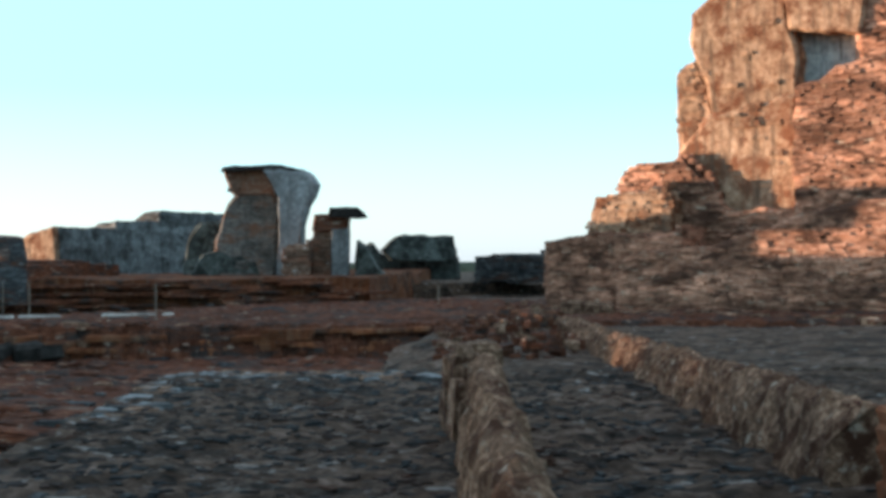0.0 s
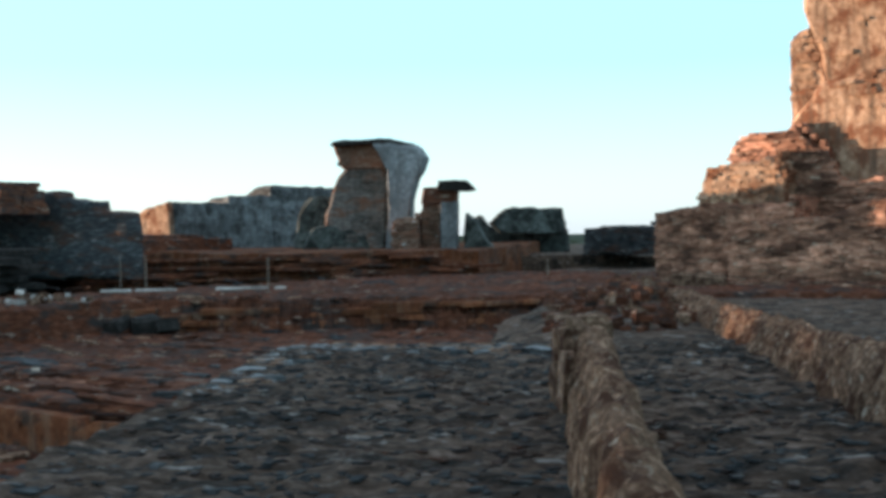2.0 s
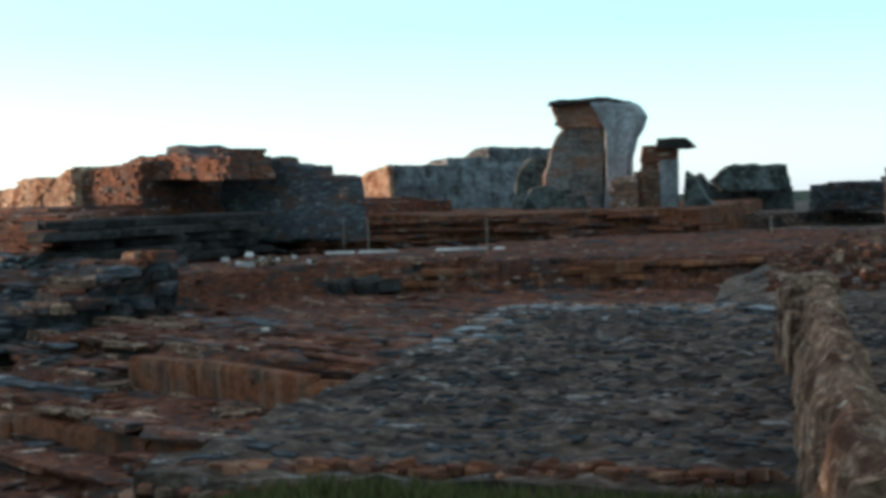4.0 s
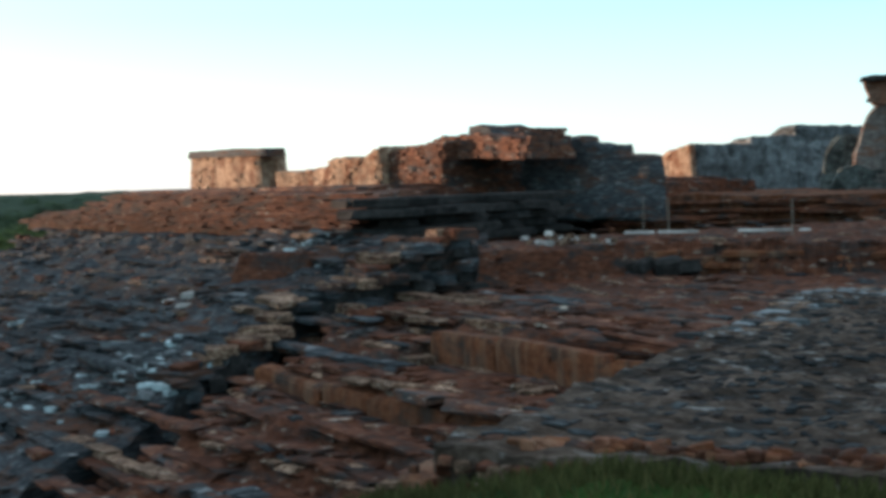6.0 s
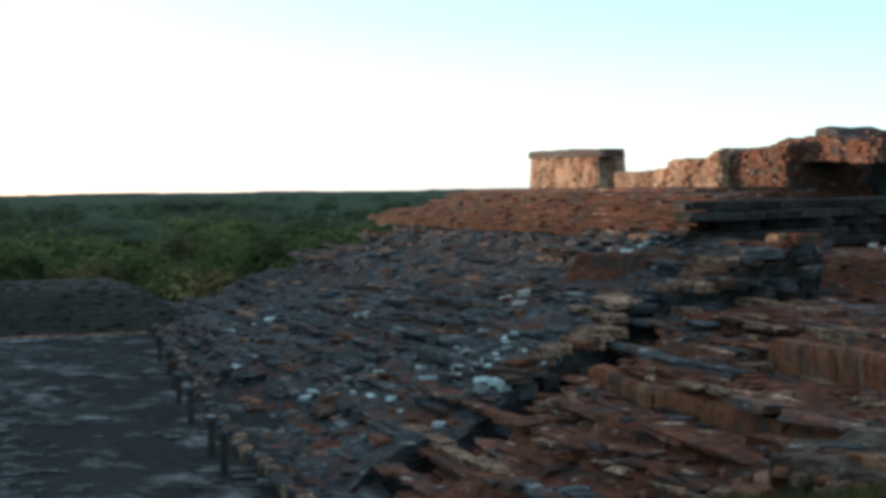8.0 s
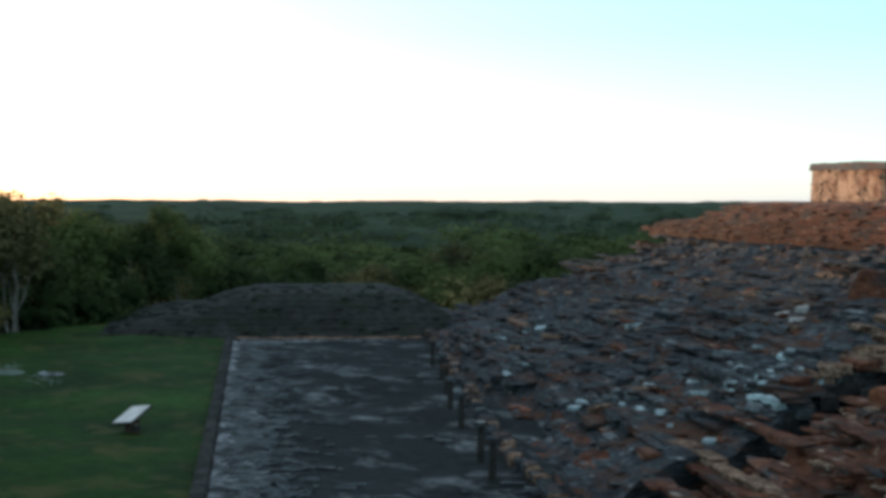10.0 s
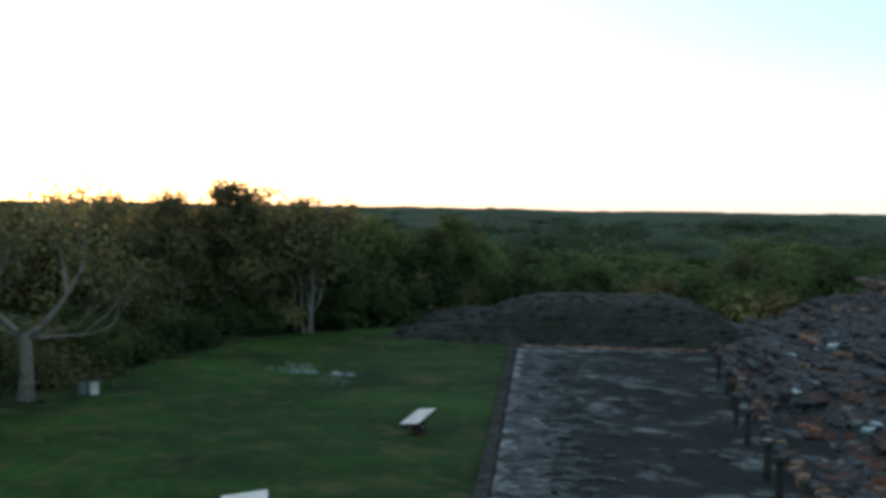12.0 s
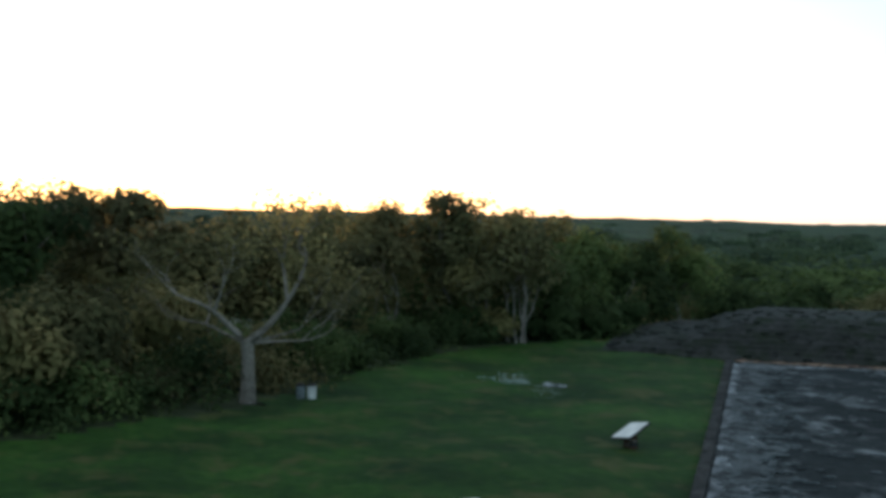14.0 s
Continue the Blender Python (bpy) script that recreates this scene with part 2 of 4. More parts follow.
def prism(name, ring, z0, z1, mat, parent=None, label="", kind="", batter=0.0, rough=0.0, step=0.7):
    """A solid over a plan ring (counter-clockwise), its faces cut fine and roughened, its top drawn in by batter."""
    c = sum((Vector(p[:2]) for p in ring), Vector((0, 0))) / len(ring)
    loop = []
    for i, p in enumerate(ring):
        a, b = Vector(p[:2]), Vector(ring[(i + 1) % len(ring)][:2])
        n = max(1, int((b - a).length / step))
        loop += [a.lerp(b, k / n) for k in range(n)]
    rows = max(1, int((z1 - z0) / step))
    v, f, n = [], [], len(loop)
    for r in range(rows + 1):
        k = r / rows
        for p in loop:
            out = (p - c).normalized()
            w = fbm(p.x, p.y, z0 + k * (z1 - z0), 0.9) * rough
            q = p - out * (batter * k - w)
            v.append((q.x, q.y, z0 + (z1 - z0) * k + (fbm(p.y, p.x, 3.0, 0.6) * rough * 0.8 if r == rows else 0)))
    for r in range(rows):
        for i in range(n):
            j = (i + 1) % n
            f.append((r * n + i, r * n + j, (r + 1) * n + j, (r + 1) * n + i))
    f.append(tuple(rows * n + i for i in range(n)))
    f.append(tuple(reversed(range(n))))
    return mesh_ob(name, v, f, mat, parent, label, kind)


def facing(a, b):
    """The level normal of the wall from a to b that looks towards the viewpoint."""
    d = (Vector(b[:2]) - Vector(a[:2])).normalized()
    n = Vector((d.y, -d.x))
    if n.dot(Vector(a[:2])) > 0:
        n = -n
    return d, n


def courses(heap, a, b, z0, z1, course=0.22, length=0.5, depth=0.25, gap=0.02, batter=0.0, drop=0.03, proud=0.03, ragged=0.0):
    """Courses of rough blocks on the face of a wall from a to b."""
    d, n = facing(a, b)
    total = (Vector(b[:2]) - Vector(a[:2])).length
    ang = math.atan2(d.y, d.x)
    z, k = z0, 0
    while z < z1 - 0.03:
        h = course * random.uniform(0.8, 1.25)
        x = -random.uniform(0, length)
        while x < total:
            w = length * random.uniform(0.5, 1.6)
            mid = min(max(x + w / 2, 0), total)
            if random.random() > drop and z + h < z1 + fbm(mid + a[0], z1, 1.0, 0.5) * ragged + 0.05:
                p = Vector(a[:2]) + d * mid + n * (random.uniform(-proud, proud) - batter * (z - z0))
                m = Matrix.Translation((p.x, p.y, z + h / 2)) @ Matrix.Rotation(ang + random.uniform(-0.05, 0.05), 4, "Z") @ Matrix.Rotation(random.uniform(-0.04, 0.04), 4, "Y")
                heap.block(m, min(w, total) - gap, depth, h - gap)
            x += w
        z += h
        k += 1
    return heap


# ---- ground ----
def ground_sheet():
    v, f = [], []
    radii = [0.5] + [2.0 * 1.16 ** i for i in range(52)]
    na = 120
    for r in radii:
        for k in range(na):
            a = 2 * math.pi * k / na
            x, y = math.cos(a) * r, math.sin(a) * r
            far = min(max((r - 72) / 60, 0), 1)
            z = -0.06 - 5.0 * far * far * (3 - 2 * far) + fbm(x, y, 0, 0.01) * far * 1.2
            v.append((x, y, z))
    for i in range(len(radii) - 1):
        for k in range(na):
            j = (k + 1) % na
            f.append((i * na + k, i * na + j, (i + 1) * na + j, (i + 1) * na + k))
    f.append(tuple(range(na)))
    return tagged(mesh_ob("ground", v, f, EARTH, smooth=True), "dark earth and undergrowth reaching the horizon", "ground", kind="structure")


ground_sheet()


def lawn_edge(y):
    """Where the lawn gives way to the bushes."""
    return -35.3 - 0.9 * y - 0.38 * min(max(y - 8, 0), 12) + 0.6 * max(y - 22, 0)


def in_lawn(x, y):
    p = Vector((x, y))
    s = AXS.dot(p) - 6.8
    edge = lawn_edge(y) + 0.4 * math.sin(y * 0.35)
    return s < -6.9 and x > edge


def lawn_sheet():
    """The mown lawn: a fine sheet that ends at the pavement and at the bushes."""
    v, f, idx = [], [], {}
    step = 0.8
    for i in range(0, 110):
        for j in range(0, 130):
            x, y = -78 + i * step, -50 + j * step
            if in_lawn(x, y) and x < -4:
                idx[i, j] = len(v)
                k = min(max((-8.2 - (AXS.x * x + AXS.y * y - 6.8)) / 3, 0), 1)
                v.append((x, y, -0.01 + 0.12 * k * (1 + fbm(x, y, 0, 0.15))))
    for i, j in idx:
        q = [(i, j), (i + 1, j), (i + 1, j + 1), (i, j + 1)]
        if all(k in idx for k in q):
            f.append([idx[k] for k in q])
    return tagged(mesh_ob("lawn", v, f, GRASS, smooth=True), "mown green lawn with worn yellowish patches", "lawn", kind="structure")


lawn_sheet()

# the dark pavement between lawn and pyramid, with a border
v, f = [], []
NU, NS = 80, 16
for i in range(NU):
    for j in range(NS):
        u, s = 4 + i * (56.0 / (NU - 1)), -7.9 + j * (9.5 / (NS - 1))
        p = site(u, s, 0.05 + 0.05 * fbm(u, s, 0, 0.7))
        v.append(p)
for i in range(NU - 1):
    for j in range(NS - 1):
        f.append((i * NS + j, (i + 1) * NS + j, (i + 1) * NS + j + 1, i * NS + j + 1))
tagged(mesh_ob("pavement", v, f, PLAZA, smooth=True), "dark weathered gravel pavement along the pyramid's foot", "pavement", kind="structure")



# the pale worn border along the lawn and across the pavement's far end
v, f = [], []
for i in range(225):
    u = 14 + i * 0.2
    inner = 1.0 + 0.6 * fbm(u, 0, 2.0, 0.5) + 0.35 * fbm(u, 3, 2.0, 1.9)
    for j in range(6):
        q = -7.75 + max(inner, 0.25) * j / 5
        v.append(site(u, q, 0.085 + 0.05 * fbm(u, q, 0, 0.7)))
for i in range(224):
    for j in range(5):
        f.append((i * 6 + j, (i + 1) * 6 + j, (i + 1) * 6 + j + 1, i * 6 + j + 1))
tagged(mesh_ob("pavement_border", v, f, BORDER, smooth=True), "pale worn mortar strip along the pavement's lawn side", "pavement", kind="structure")
v, f = [], []
for i in range(40):
    q = -7.7 + i * 0.18
    wide = max(1.3 - 0.16 * i * 0.18 + 0.5 * fbm(q, 0, 6.0, 0.6), 0.2)
    for j in range(5):
        u = 58.6 - wide * j / 4
        v.append(site(u, q, 0.10 + 0.05 * fbm(u, q, 0, 0.7)))
for i in range(39):
    for j in range(4):
        f.append((i * 5 + j, (i + 1) * 5 + j, (i + 1) * 5 + j + 1, i * 5 + j + 1))
tagged(mesh_ob("pavement_end", v, f, BORDER, smooth=True), "pale worn mortar strip across the pavement's far end", "pavement", kind="structure")


# ---- the stepped pyramid face ----
def tread(z, rise, sharp=6.0):
    """Turns an even slope into treads and risers."""
    k = z / rise
    b = math.floor(k)
    t = k - b
    return (b + min(max((t - 0.5) * sharp + 0.5, 0), 1)) * rise * 0.8 + z * 0.2


def drain_u(s):
    """Where the broken drain runs up the face."""
    return 29.3 - 0.4 * max(8 - s, 0) + 0.02 * s + 0.2 * math.sin(s * 1.7)


def face_height(u, s, left):
    w = fbm(u * 0.6, s, 0, 0.2) * 0.9 + fbm(u * 0.25, s, 5.0, 0.9) * 0.4
    broken = fbm(u, s, 12.0, 0.13)
    if left:
        foot = 1.3 - 0.066 * (65 - u) if u > 33 else -0.8
        z = min(0.352 * (s + w) * (s - foot * 0.6) / (s + 0.4) if s > foot else 0.352 * (s - foot), 4.5 + 0.1 * w)
        z = min(z, (67.2 - u + 1.6 * w) * 1.7)
        if s > 13:
            z = min(z, 4.3)
    else:
        z = min(0.35 * (s + w), 3.12 + 0.012 * max(s - 9, 0))
        p = AXU * u + AXS * (s + 6.8)
        near = 39.0 - 7.0 * min(max((-12.0 - p.x) / 4.0, 0), 1)
        up = min(max((p.y - near - 0.5 * w) / 0.5, 0), 1)
        z += up * (4.2 - z)
        gap = abs(u - (drain_u(s) - 0.5))
        if s < 14 and gap < 1.5:
            z -= 0.8 * min(1, 1.6 * (1 - gap / 1.5))
    if not left and 12 < u + 0.4 * w < 24 and 6.6 < s < 8.3:
        z = min(z, 2.42)
    if not left and 17.5 < u + 0.4 * w < 26.5 and 4.6 < s < 6.1:
        z = min(z, 1.62)
    if left:
        st = 0.6 * tread(z, 0.38, 6.0) + 0.4 * tread(z + 0.2, 1.15, 5.0)
    else:
        st = tread(z, 0.46, 8.0)
    st = st + (z - st) * min(max(broken * 1.0, 0), 0.6)
    return max(st, -0.3) + (0.07 if left else 0.10) * fbm(u * 0.5, s, 9.0, 1.6) + 0.05 * fbm(u, s, 3.0, 4.0)


def face_sheet(name, u0, u1, s0, s1, left, mat, label, step=0.2):
    nu, ns = int((u1 - u0) / step) + 1, int((s1 - s0) / step) + 1
    v, f = [], []
    for i in range(nu):
        for j in range(ns):
            s = s0 + j * step
            u = u0 + i * step
            if left:
                e = drain_u(s) + 1.3 * max(s - 13, 0)
                u = e + (u - u0) * (u1 - e) / (u1 - u0)
            v.append(site(u, s, face_height(u, s, left)))
    for i in range(nu - 1):
        for j in range(ns - 1):
            f.append((i * ns + j, (i + 1) * ns + j, (i + 1) * ns + j + 1, i * ns + j + 1))
    if left:
        o = len(v)
        v += [Vector((p.x, p.y, p.z - 1.6)) for p in v[:ns]]
        f += [(j, j + 1, o + j + 1, o + j) for j in range(ns - 1)]
    return tagged(mesh_ob(name, v, f, mat), label, "pyramid", kind="structure")


FACE_L = face_sheet("pyramid_face_grey", 28.0, 72.0, -0.6, 20.0, True, GREY, "stepped pyramid face of dark lichened rubble", 0.16)
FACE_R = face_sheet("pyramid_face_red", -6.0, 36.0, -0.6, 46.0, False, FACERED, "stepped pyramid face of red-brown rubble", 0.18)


def rough_sheet(name, x0, x1, y0, y1, height, mat, label, category, step=0.15, skirt=4.5):
    """A level but uneven top with a skirt down its sides."""
    nx, ny = int((x1 - x0) / step) + 1, int((y1 - y0) / step) + 1
    v, f = [], []
    for i in range(nx):
        for j in range(ny):
            x, y = x0 + i * step, y0 + j * step
            x += 0.15 * fbm(y, x, 0, 0.9) if i in (0, nx - 1) else 0
            v.append((x, y, height(x, y)))
    for i in range(nx - 1):
        for j in range(ny - 1):
            f.append((i * ny + j, (i + 1) * ny + j, (i + 1) * ny + j + 1, i * ny + j + 1))
    rim = [i * ny for i in range(nx)] + [(nx - 1) * ny + j for j in range(1, ny)] + [i * ny + ny - 1 for i in reversed(range(nx - 1))] + [j for j in reversed(range(1, ny - 1))]
    o = len(v)
    v += [(v[k][0], v[k][1], v[k][2] - skirt) for k in rim]
    n = len(rim)
    f += [(rim[k], o + k, o + (k + 1) % n, rim[(k + 1) % n]) for k in range(n)]
    return tagged(mesh_ob(name, v, f, mat), label, category, kind="structure")


# ---- platform before the viewpoint ----
def platform_z(x, y):
    z = 4.2 + 0.07 * fbm(x, y, 0, 0.8) + 0.05 * fbm(x, y, 4.0, 3.5)
    if x > 0.7:
        z += 0.05 * math.sin(y * 3.6 + 0.6 * fbm(x, y, 0, 0.5)) - 0.04
    return z


rough_sheet("platform", -4.2, 12.0, 8.4, 22.2, platform_z, SLAB, "dark mortar platform with a pebbly broken surface", "platform", 0.1)
rough_sheet("upper_terrace", -1.4, 45.0, 22.1, 80.0, lambda x, y: 4.12 + 0.12 * fbm(x, y, 0, 0.4) + 0.05 * fbm(x, y, 2.0, 2.0) - 0.005 * (y - 22) - 0.5 * max(0, 1 - (x + 1.4 + 0.8 * fbm(x, y, 8.0, 0.4)) / 1.8), SLAB, "dark trodden terrace before the great pyramid", "terrace", 0.35)


def knoll():
    v, f = [], []
    n = 90
    for i in range(n):
        for j in range(n):
            x, y = -22 + i * (52 / (n - 1)), -40 + j * (49.3 / (n - 1))
            e = min(max((x + 15.0) / 10.6, 0), 1)
            z = 4.33 * e * e * (3 - 2 * e) - 0.1 + 0.05 * fbm(x, y, 0, 0.6)
            z -= max(y - 8.0 - 0.12 * fbm(x, 0, 0, 0.8), 0) * 0.5
            z -= max(-2.8 - x, 0) * 0.04 * max(y - 3, 0)
            v.append((x, y, z))
    for i in range(n - 1):
        for j in range(n - 1):
            f.append((i * n + j, (i + 1) * n + j, (i + 1) * n + j + 1, i * n + j + 1))
    return tagged(mesh_ob("grass_knoll", v, f, GRASS, smooth=True), "grassy knoll at the platform's edge", "knoll", kind="structure")


knoll()

rough_sheet("rear_terrace", -16.0, 40.0, 79.0, 150.0, lambda x, y: 4.5 + 0.2 * fbm(x, y, 0, 0.2), SLAB, "dark ground behind the ruins", "terrace", 1.5)

# ---- terraces behind ----
ring = [polar(19, 58), polar(3.0, 60), polar(0.0, 105), polar(22, 105)]
prism("tower_terrace", [(p.x, p.y) for p in ring], 3.5, 5.2, REDWALL, rough=0.25, step=0.4)
tagged(bpy.data.objects["tower_terrace"], "low red-brown terrace under the ruined tower", "terrace", kind="structure")
LAYERS = ((12.9, 4.78, 35.6, 68.3), (13.05, 4.98, 35.8, 66.6), (13.2, 5.16, 36.0, 64.6), (13.5, 5.36, 36.1, 61.6), (13.7, 5.56, 36.4, 58.4), (14.0, 5.74, 36.8, 55.2),
          (14.6, 5.1, 50.0, 70.4), (16.2, 5.55, 46.0, 68.6), (18.0, 5.82, 46.0, 71.2), (20.0, 6.0, 48.0, 74.6), (25.0, 6.0, 60.0, 82.5))
long_terrace = empty("long_terrace", "long brown terrace of worn brick layers stepping down at its end", "terrace", kind="structure")
for k, (s0, z1, u0, u1) in enumerate(LAYERS):
    ring = [site(u0, s0), site(u1, s0), site(u1 + 0.6, s0 + 3), site(u1 + 1.5, 44 if k > 5 else 26), site(u0 + 14 if k < 6 else u0 + 4, 44 if k > 5 else 26)]
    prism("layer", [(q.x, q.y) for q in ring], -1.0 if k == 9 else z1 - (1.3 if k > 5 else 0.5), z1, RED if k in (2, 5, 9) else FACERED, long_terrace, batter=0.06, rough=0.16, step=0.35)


# ---- ruins ----
def inside(p, poly):
    hit, n = False, len(poly)
    for i in range(n):
        (x0, y0), (x1, y1) = poly[i], poly[(i + 1) % n]
        if (y0 > p[1]) != (y1 > p[1]) and p[0] < (x1 - x0) * (p[1] - y0) / (y1 - y0) + x0:
            hit = not hit
    return hit


UNITS = {}


def unit_block(mat, k):
    """One of six rough unit blocks in a material."""
    if (mat.name, k) not in UNITS:
        hp = Heap()
        hp.block(Matrix(), 1.0, 1.0, 1.0, 0.1)
        me = bpy.data.meshes.new("brick")
        me.from_pydata([tuple(p) for p in hp.v], [], hp.f)
        me.materials.append(mat)
        UNITS[mat.name, k] = me
    return UNITS[mat.name, k]


def brick(m, sx, sy, sz, mat, parent):
    ob = new("brick", unit_block(mat, random.randrange(6)))
    ob.parent = parent
    ob.matrix_basis = m @ Matrix.Diagonal((sx, sy, sz, 1))


PIECES = {"base_wall": 300, "lower_tier": 280, "second_tier": 200, "third_tier": 200, "brick_mass": 280, "lit_block": 200, "wall_block": 60, "wall": 150, "stub": 60, "shaft": 60}


def slab(name, s, depth, outline, mat, parent, rough=0.1, stones=3, square=False):
    """A mass of masonry: an outline (along the foot, height) drawn back by depth, its edges worn, with rough courses on its sunny face and its end."""
    mid = site(sum(p[0] for p in outline) / len(outline), s)

    def place(u, t, z):
        """On the site's axes, or squared up to the north where the masonry stands so."""
        p = site(u, s if square else t, z)
        if square:
            k = mid.y / p.y
            p = Vector((p.x * k, mid.y + t - s, 6 + (z - 6) * k))
        return p

    ring = []
    for i, a in enumerate(outline):
        a, b = Vector(a), Vector(outline[(i + 1) % len(outline)])
        n = max(1, int((b - a).length / 0.3))
        nrm = Vector((b.y - a.y, a.x - b.x)).normalized()
        for k in range(n):
            p = a.lerp(b, k / n)
            ring.append(p + nrm * rough * 0.7 * fbm(p.x, p.y, s, 1.3) + nrm * random.uniform(-0.12, 0.12) * rough)
    rows = max(2, int(depth / 0.5))
    c = sum(ring, Vector((0, 0))) / len(ring)
    v, f, n = [], [], len(ring)
    front = [c.lerp(p, 0.93) for p in ring]
    v += [place(p.x, s - 0.02, p.y) for p in front]
    for r in range(rows + 1):
        for p in ring:
            w = fbm(p.x, p.y, r * 0.5 + s, 1.1) * rough * 0.7
            q = p + (p - c).normalized() * w
            v.append(place(q.x, s + 0.08 + depth * r / rows, q.y))
    for r in range(rows + 1):
        for i in range(n):
            j = (i + 1) % n
            f.append((r * n + i, r * n + j, (r + 1) * n + j, (r + 1) * n + i))
    f.append(tuple(reversed(range(n))))
    f.append(tuple((rows + 1) * n + i for i in range(n)))
    body = mesh_ob(name, v, f, mat, parent)
    if stones:
        heap, made = Heap(), 0
        lo, hi = Vector((min(p.x for p in ring), min(p.y for p in ring))), Vector((max(p.x for p in ring), max(p.y for p in ring)))
        ang = 0.0 if square else math.atan2(AXU.y, AXU.x)
        z = lo.y
        while z < hi.y:
            h = random.uniform(0.09, 0.17) * (1.0 if stones == 3 else 1.5)
            u = lo.x
            while u < hi.x:
                w = random.uniform(0.18, 0.6) * (1.0 if stones == 3 else 1.5)
                keep = 0.9 if stones == 3 else 0.28
                if random.random() < keep and inside((u + w * 0.1, z + h / 2), ring) and inside((u + w * 0.9, z + h / 2), ring) and fbm(u, z, s, 0.6) > (-0.45 if stones == 3 else 0.0):
                    m = Matrix.Translation(place(u + w / 2, s + random.uniform(-0.03, 0.06), z + h / 2)) @ Matrix.Rotation(ang + random.uniform(-0.06, 0.06), 4, "Z") @ Matrix.Rotation(random.uniform(-0.05, 0.05), 4, "Y")
                    if made < PIECES.get(name, 0):
                        brick(m, w * 0.95, 0.22, h * 0.93, mat, body)
                        made += 1
                    else:
                        heap.block(m, w * 0.95, 0.22, h * 0.93)
                u += w
            z += h
        # the end that looks along the foot
        end = min(ring, key=lambda p: p.x)
        z = lo.y
        while stones == 3 and z < hi.y:
            h = random.uniform(0.15, 0.28)
            us = [p.x for p in ring if abs(p.y - z - h / 2) < 0.35]
            x = 0.0
            while us and x < depth:
                w = random.uniform(0.25, 0.7)
                m = Matrix.Translation(place(min(us) + random.uniform(-0.02, 0.08), s + x + w / 2, z + h / 2)) @ Matrix.Rotation(ang + math.pi / 2 + random.uniform(-0.06, 0.06), 4, "Z")
                heap.block(m, w * 0.95, 0.2, h * 0.93)
                x += w
            z += h
        if heap.v:
            heap.make("masonry", mat, parent, kind="stuff")
    return body


ruined_tower = empty("ruined_tower", "tall leaning ruined tower of stucco and brick with flaring top", "tower")
slab("body", 48, 3.2, [(47.61, 5.0), (47.18, 6.86), (46.6, 8.59), (46.11, 9.1), (45.6, 9.5), (43.3, 9.45), (43.15, 8.6), (43.25, 7.0), (43.4, 5.0)], TOWER, ruined_tower, 0.2, 1, True)
slab("flared_top", 47.9, 3.0, [(46.05, 9.3), (46.44, 10.09), (46.62, 10.5), (46.3, 10.62), (43.5, 10.58), (43.0, 9.8), (43.3, 9.2)], BAND, ruined_tower, 0.14, 1, True)
slab("crown_course", 47.8, 3.4, [(46.72, 10.5), (46.6, 10.76), (42.8, 10.72), (41.4, 10.4), (41.45, 10.15), (44.3, 10.5)], DARK, ruined_tower, 0.08, 0, True)
# added skin that colours the tower's shaded side with pale sky light
slab("side_mantle", 48.3, 2.6, [(44.3, 10.55), (41.45, 10.35), (41.05, 9.75), (41.25, 9.2), (41.65, 8.7), (42.0, 7.66), (42.2, 5.0), (43.6, 5.0), (43.35, 7.2), (43.4, 9.2)], MANTLE, ruined_tower, 0.1, 0, True)
slab("foot_rubble", 47.4, 2.5, [(48.6, 5.0), (48.1, 5.9), (46.9, 6.4), (45.2, 6.2), (44.0, 5.9), (43.6, 5.0)], DARKGREEN, ruined_tower, 0.35, 0, True)
ruined_pier = empty("ruined_pier", "free-standing ruined pier of plastered brick with a cap slab", "pier")
slab("shaft", 48, 1.9, [(41.06, 5.0), (41.04, 7.48), (40.79, 8.03), (39.9, 8.0), (39.95, 5.0)], BAND, ruined_pier, 0.12, 3, True)
# same sky-light tint on the pier's shaded side
slab("side_face", 48.1, 1.8, [(40.0, 5.0), (39.95, 7.5), (39.0, 7.5), (39.05, 5.0)], MANTLE, ruined_pier, 0.06, 0, True)
slab("capital", 47.9, 1.8, [(41.03, 7.4), (40.85, 8.17), (38.8, 8.13), (38.9, 7.37)], RED, ruined_pier, 0.08, 0, True)
slab("cap_slab", 47.9, 1.6, [(40.05, 8.05), (39.93, 8.51), (38.3, 8.47), (37.75, 8.0), (38.3, 7.95)], DARK, ruined_pier, 0.06, 0, True)
slab("rear_flank", 49.5, 2.5, [(39.6, 5.0), (39.45, 7.0), (38.9, 6.6), (38.5, 5.9), (37.6, 5.0)], DARKGREEN, ruined_pier, 0.2, 0, True)
slab("stub", 46.5, 2, [(41.74, 5.0), (41.72, 6.57), (41.04, 6.73), (40.2, 6.6), (40.2, 5.0)], BAND, ruined_pier, 0.12, 3, True)
long_ruined_wall = empty("long_ruined_wall", "long ruined stucco wall with a rounded worn crest, shaded sides coloured grey", "wall")
# sunlit end in tan, shaded sides in blue-grey: the light is in the colours
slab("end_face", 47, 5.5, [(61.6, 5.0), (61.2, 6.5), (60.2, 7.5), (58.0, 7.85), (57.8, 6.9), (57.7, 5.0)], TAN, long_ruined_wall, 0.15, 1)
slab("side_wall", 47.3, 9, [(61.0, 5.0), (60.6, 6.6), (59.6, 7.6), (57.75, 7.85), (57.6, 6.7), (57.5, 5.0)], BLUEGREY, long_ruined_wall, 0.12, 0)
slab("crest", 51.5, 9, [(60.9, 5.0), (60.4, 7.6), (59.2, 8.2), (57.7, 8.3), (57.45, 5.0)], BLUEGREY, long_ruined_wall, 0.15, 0)
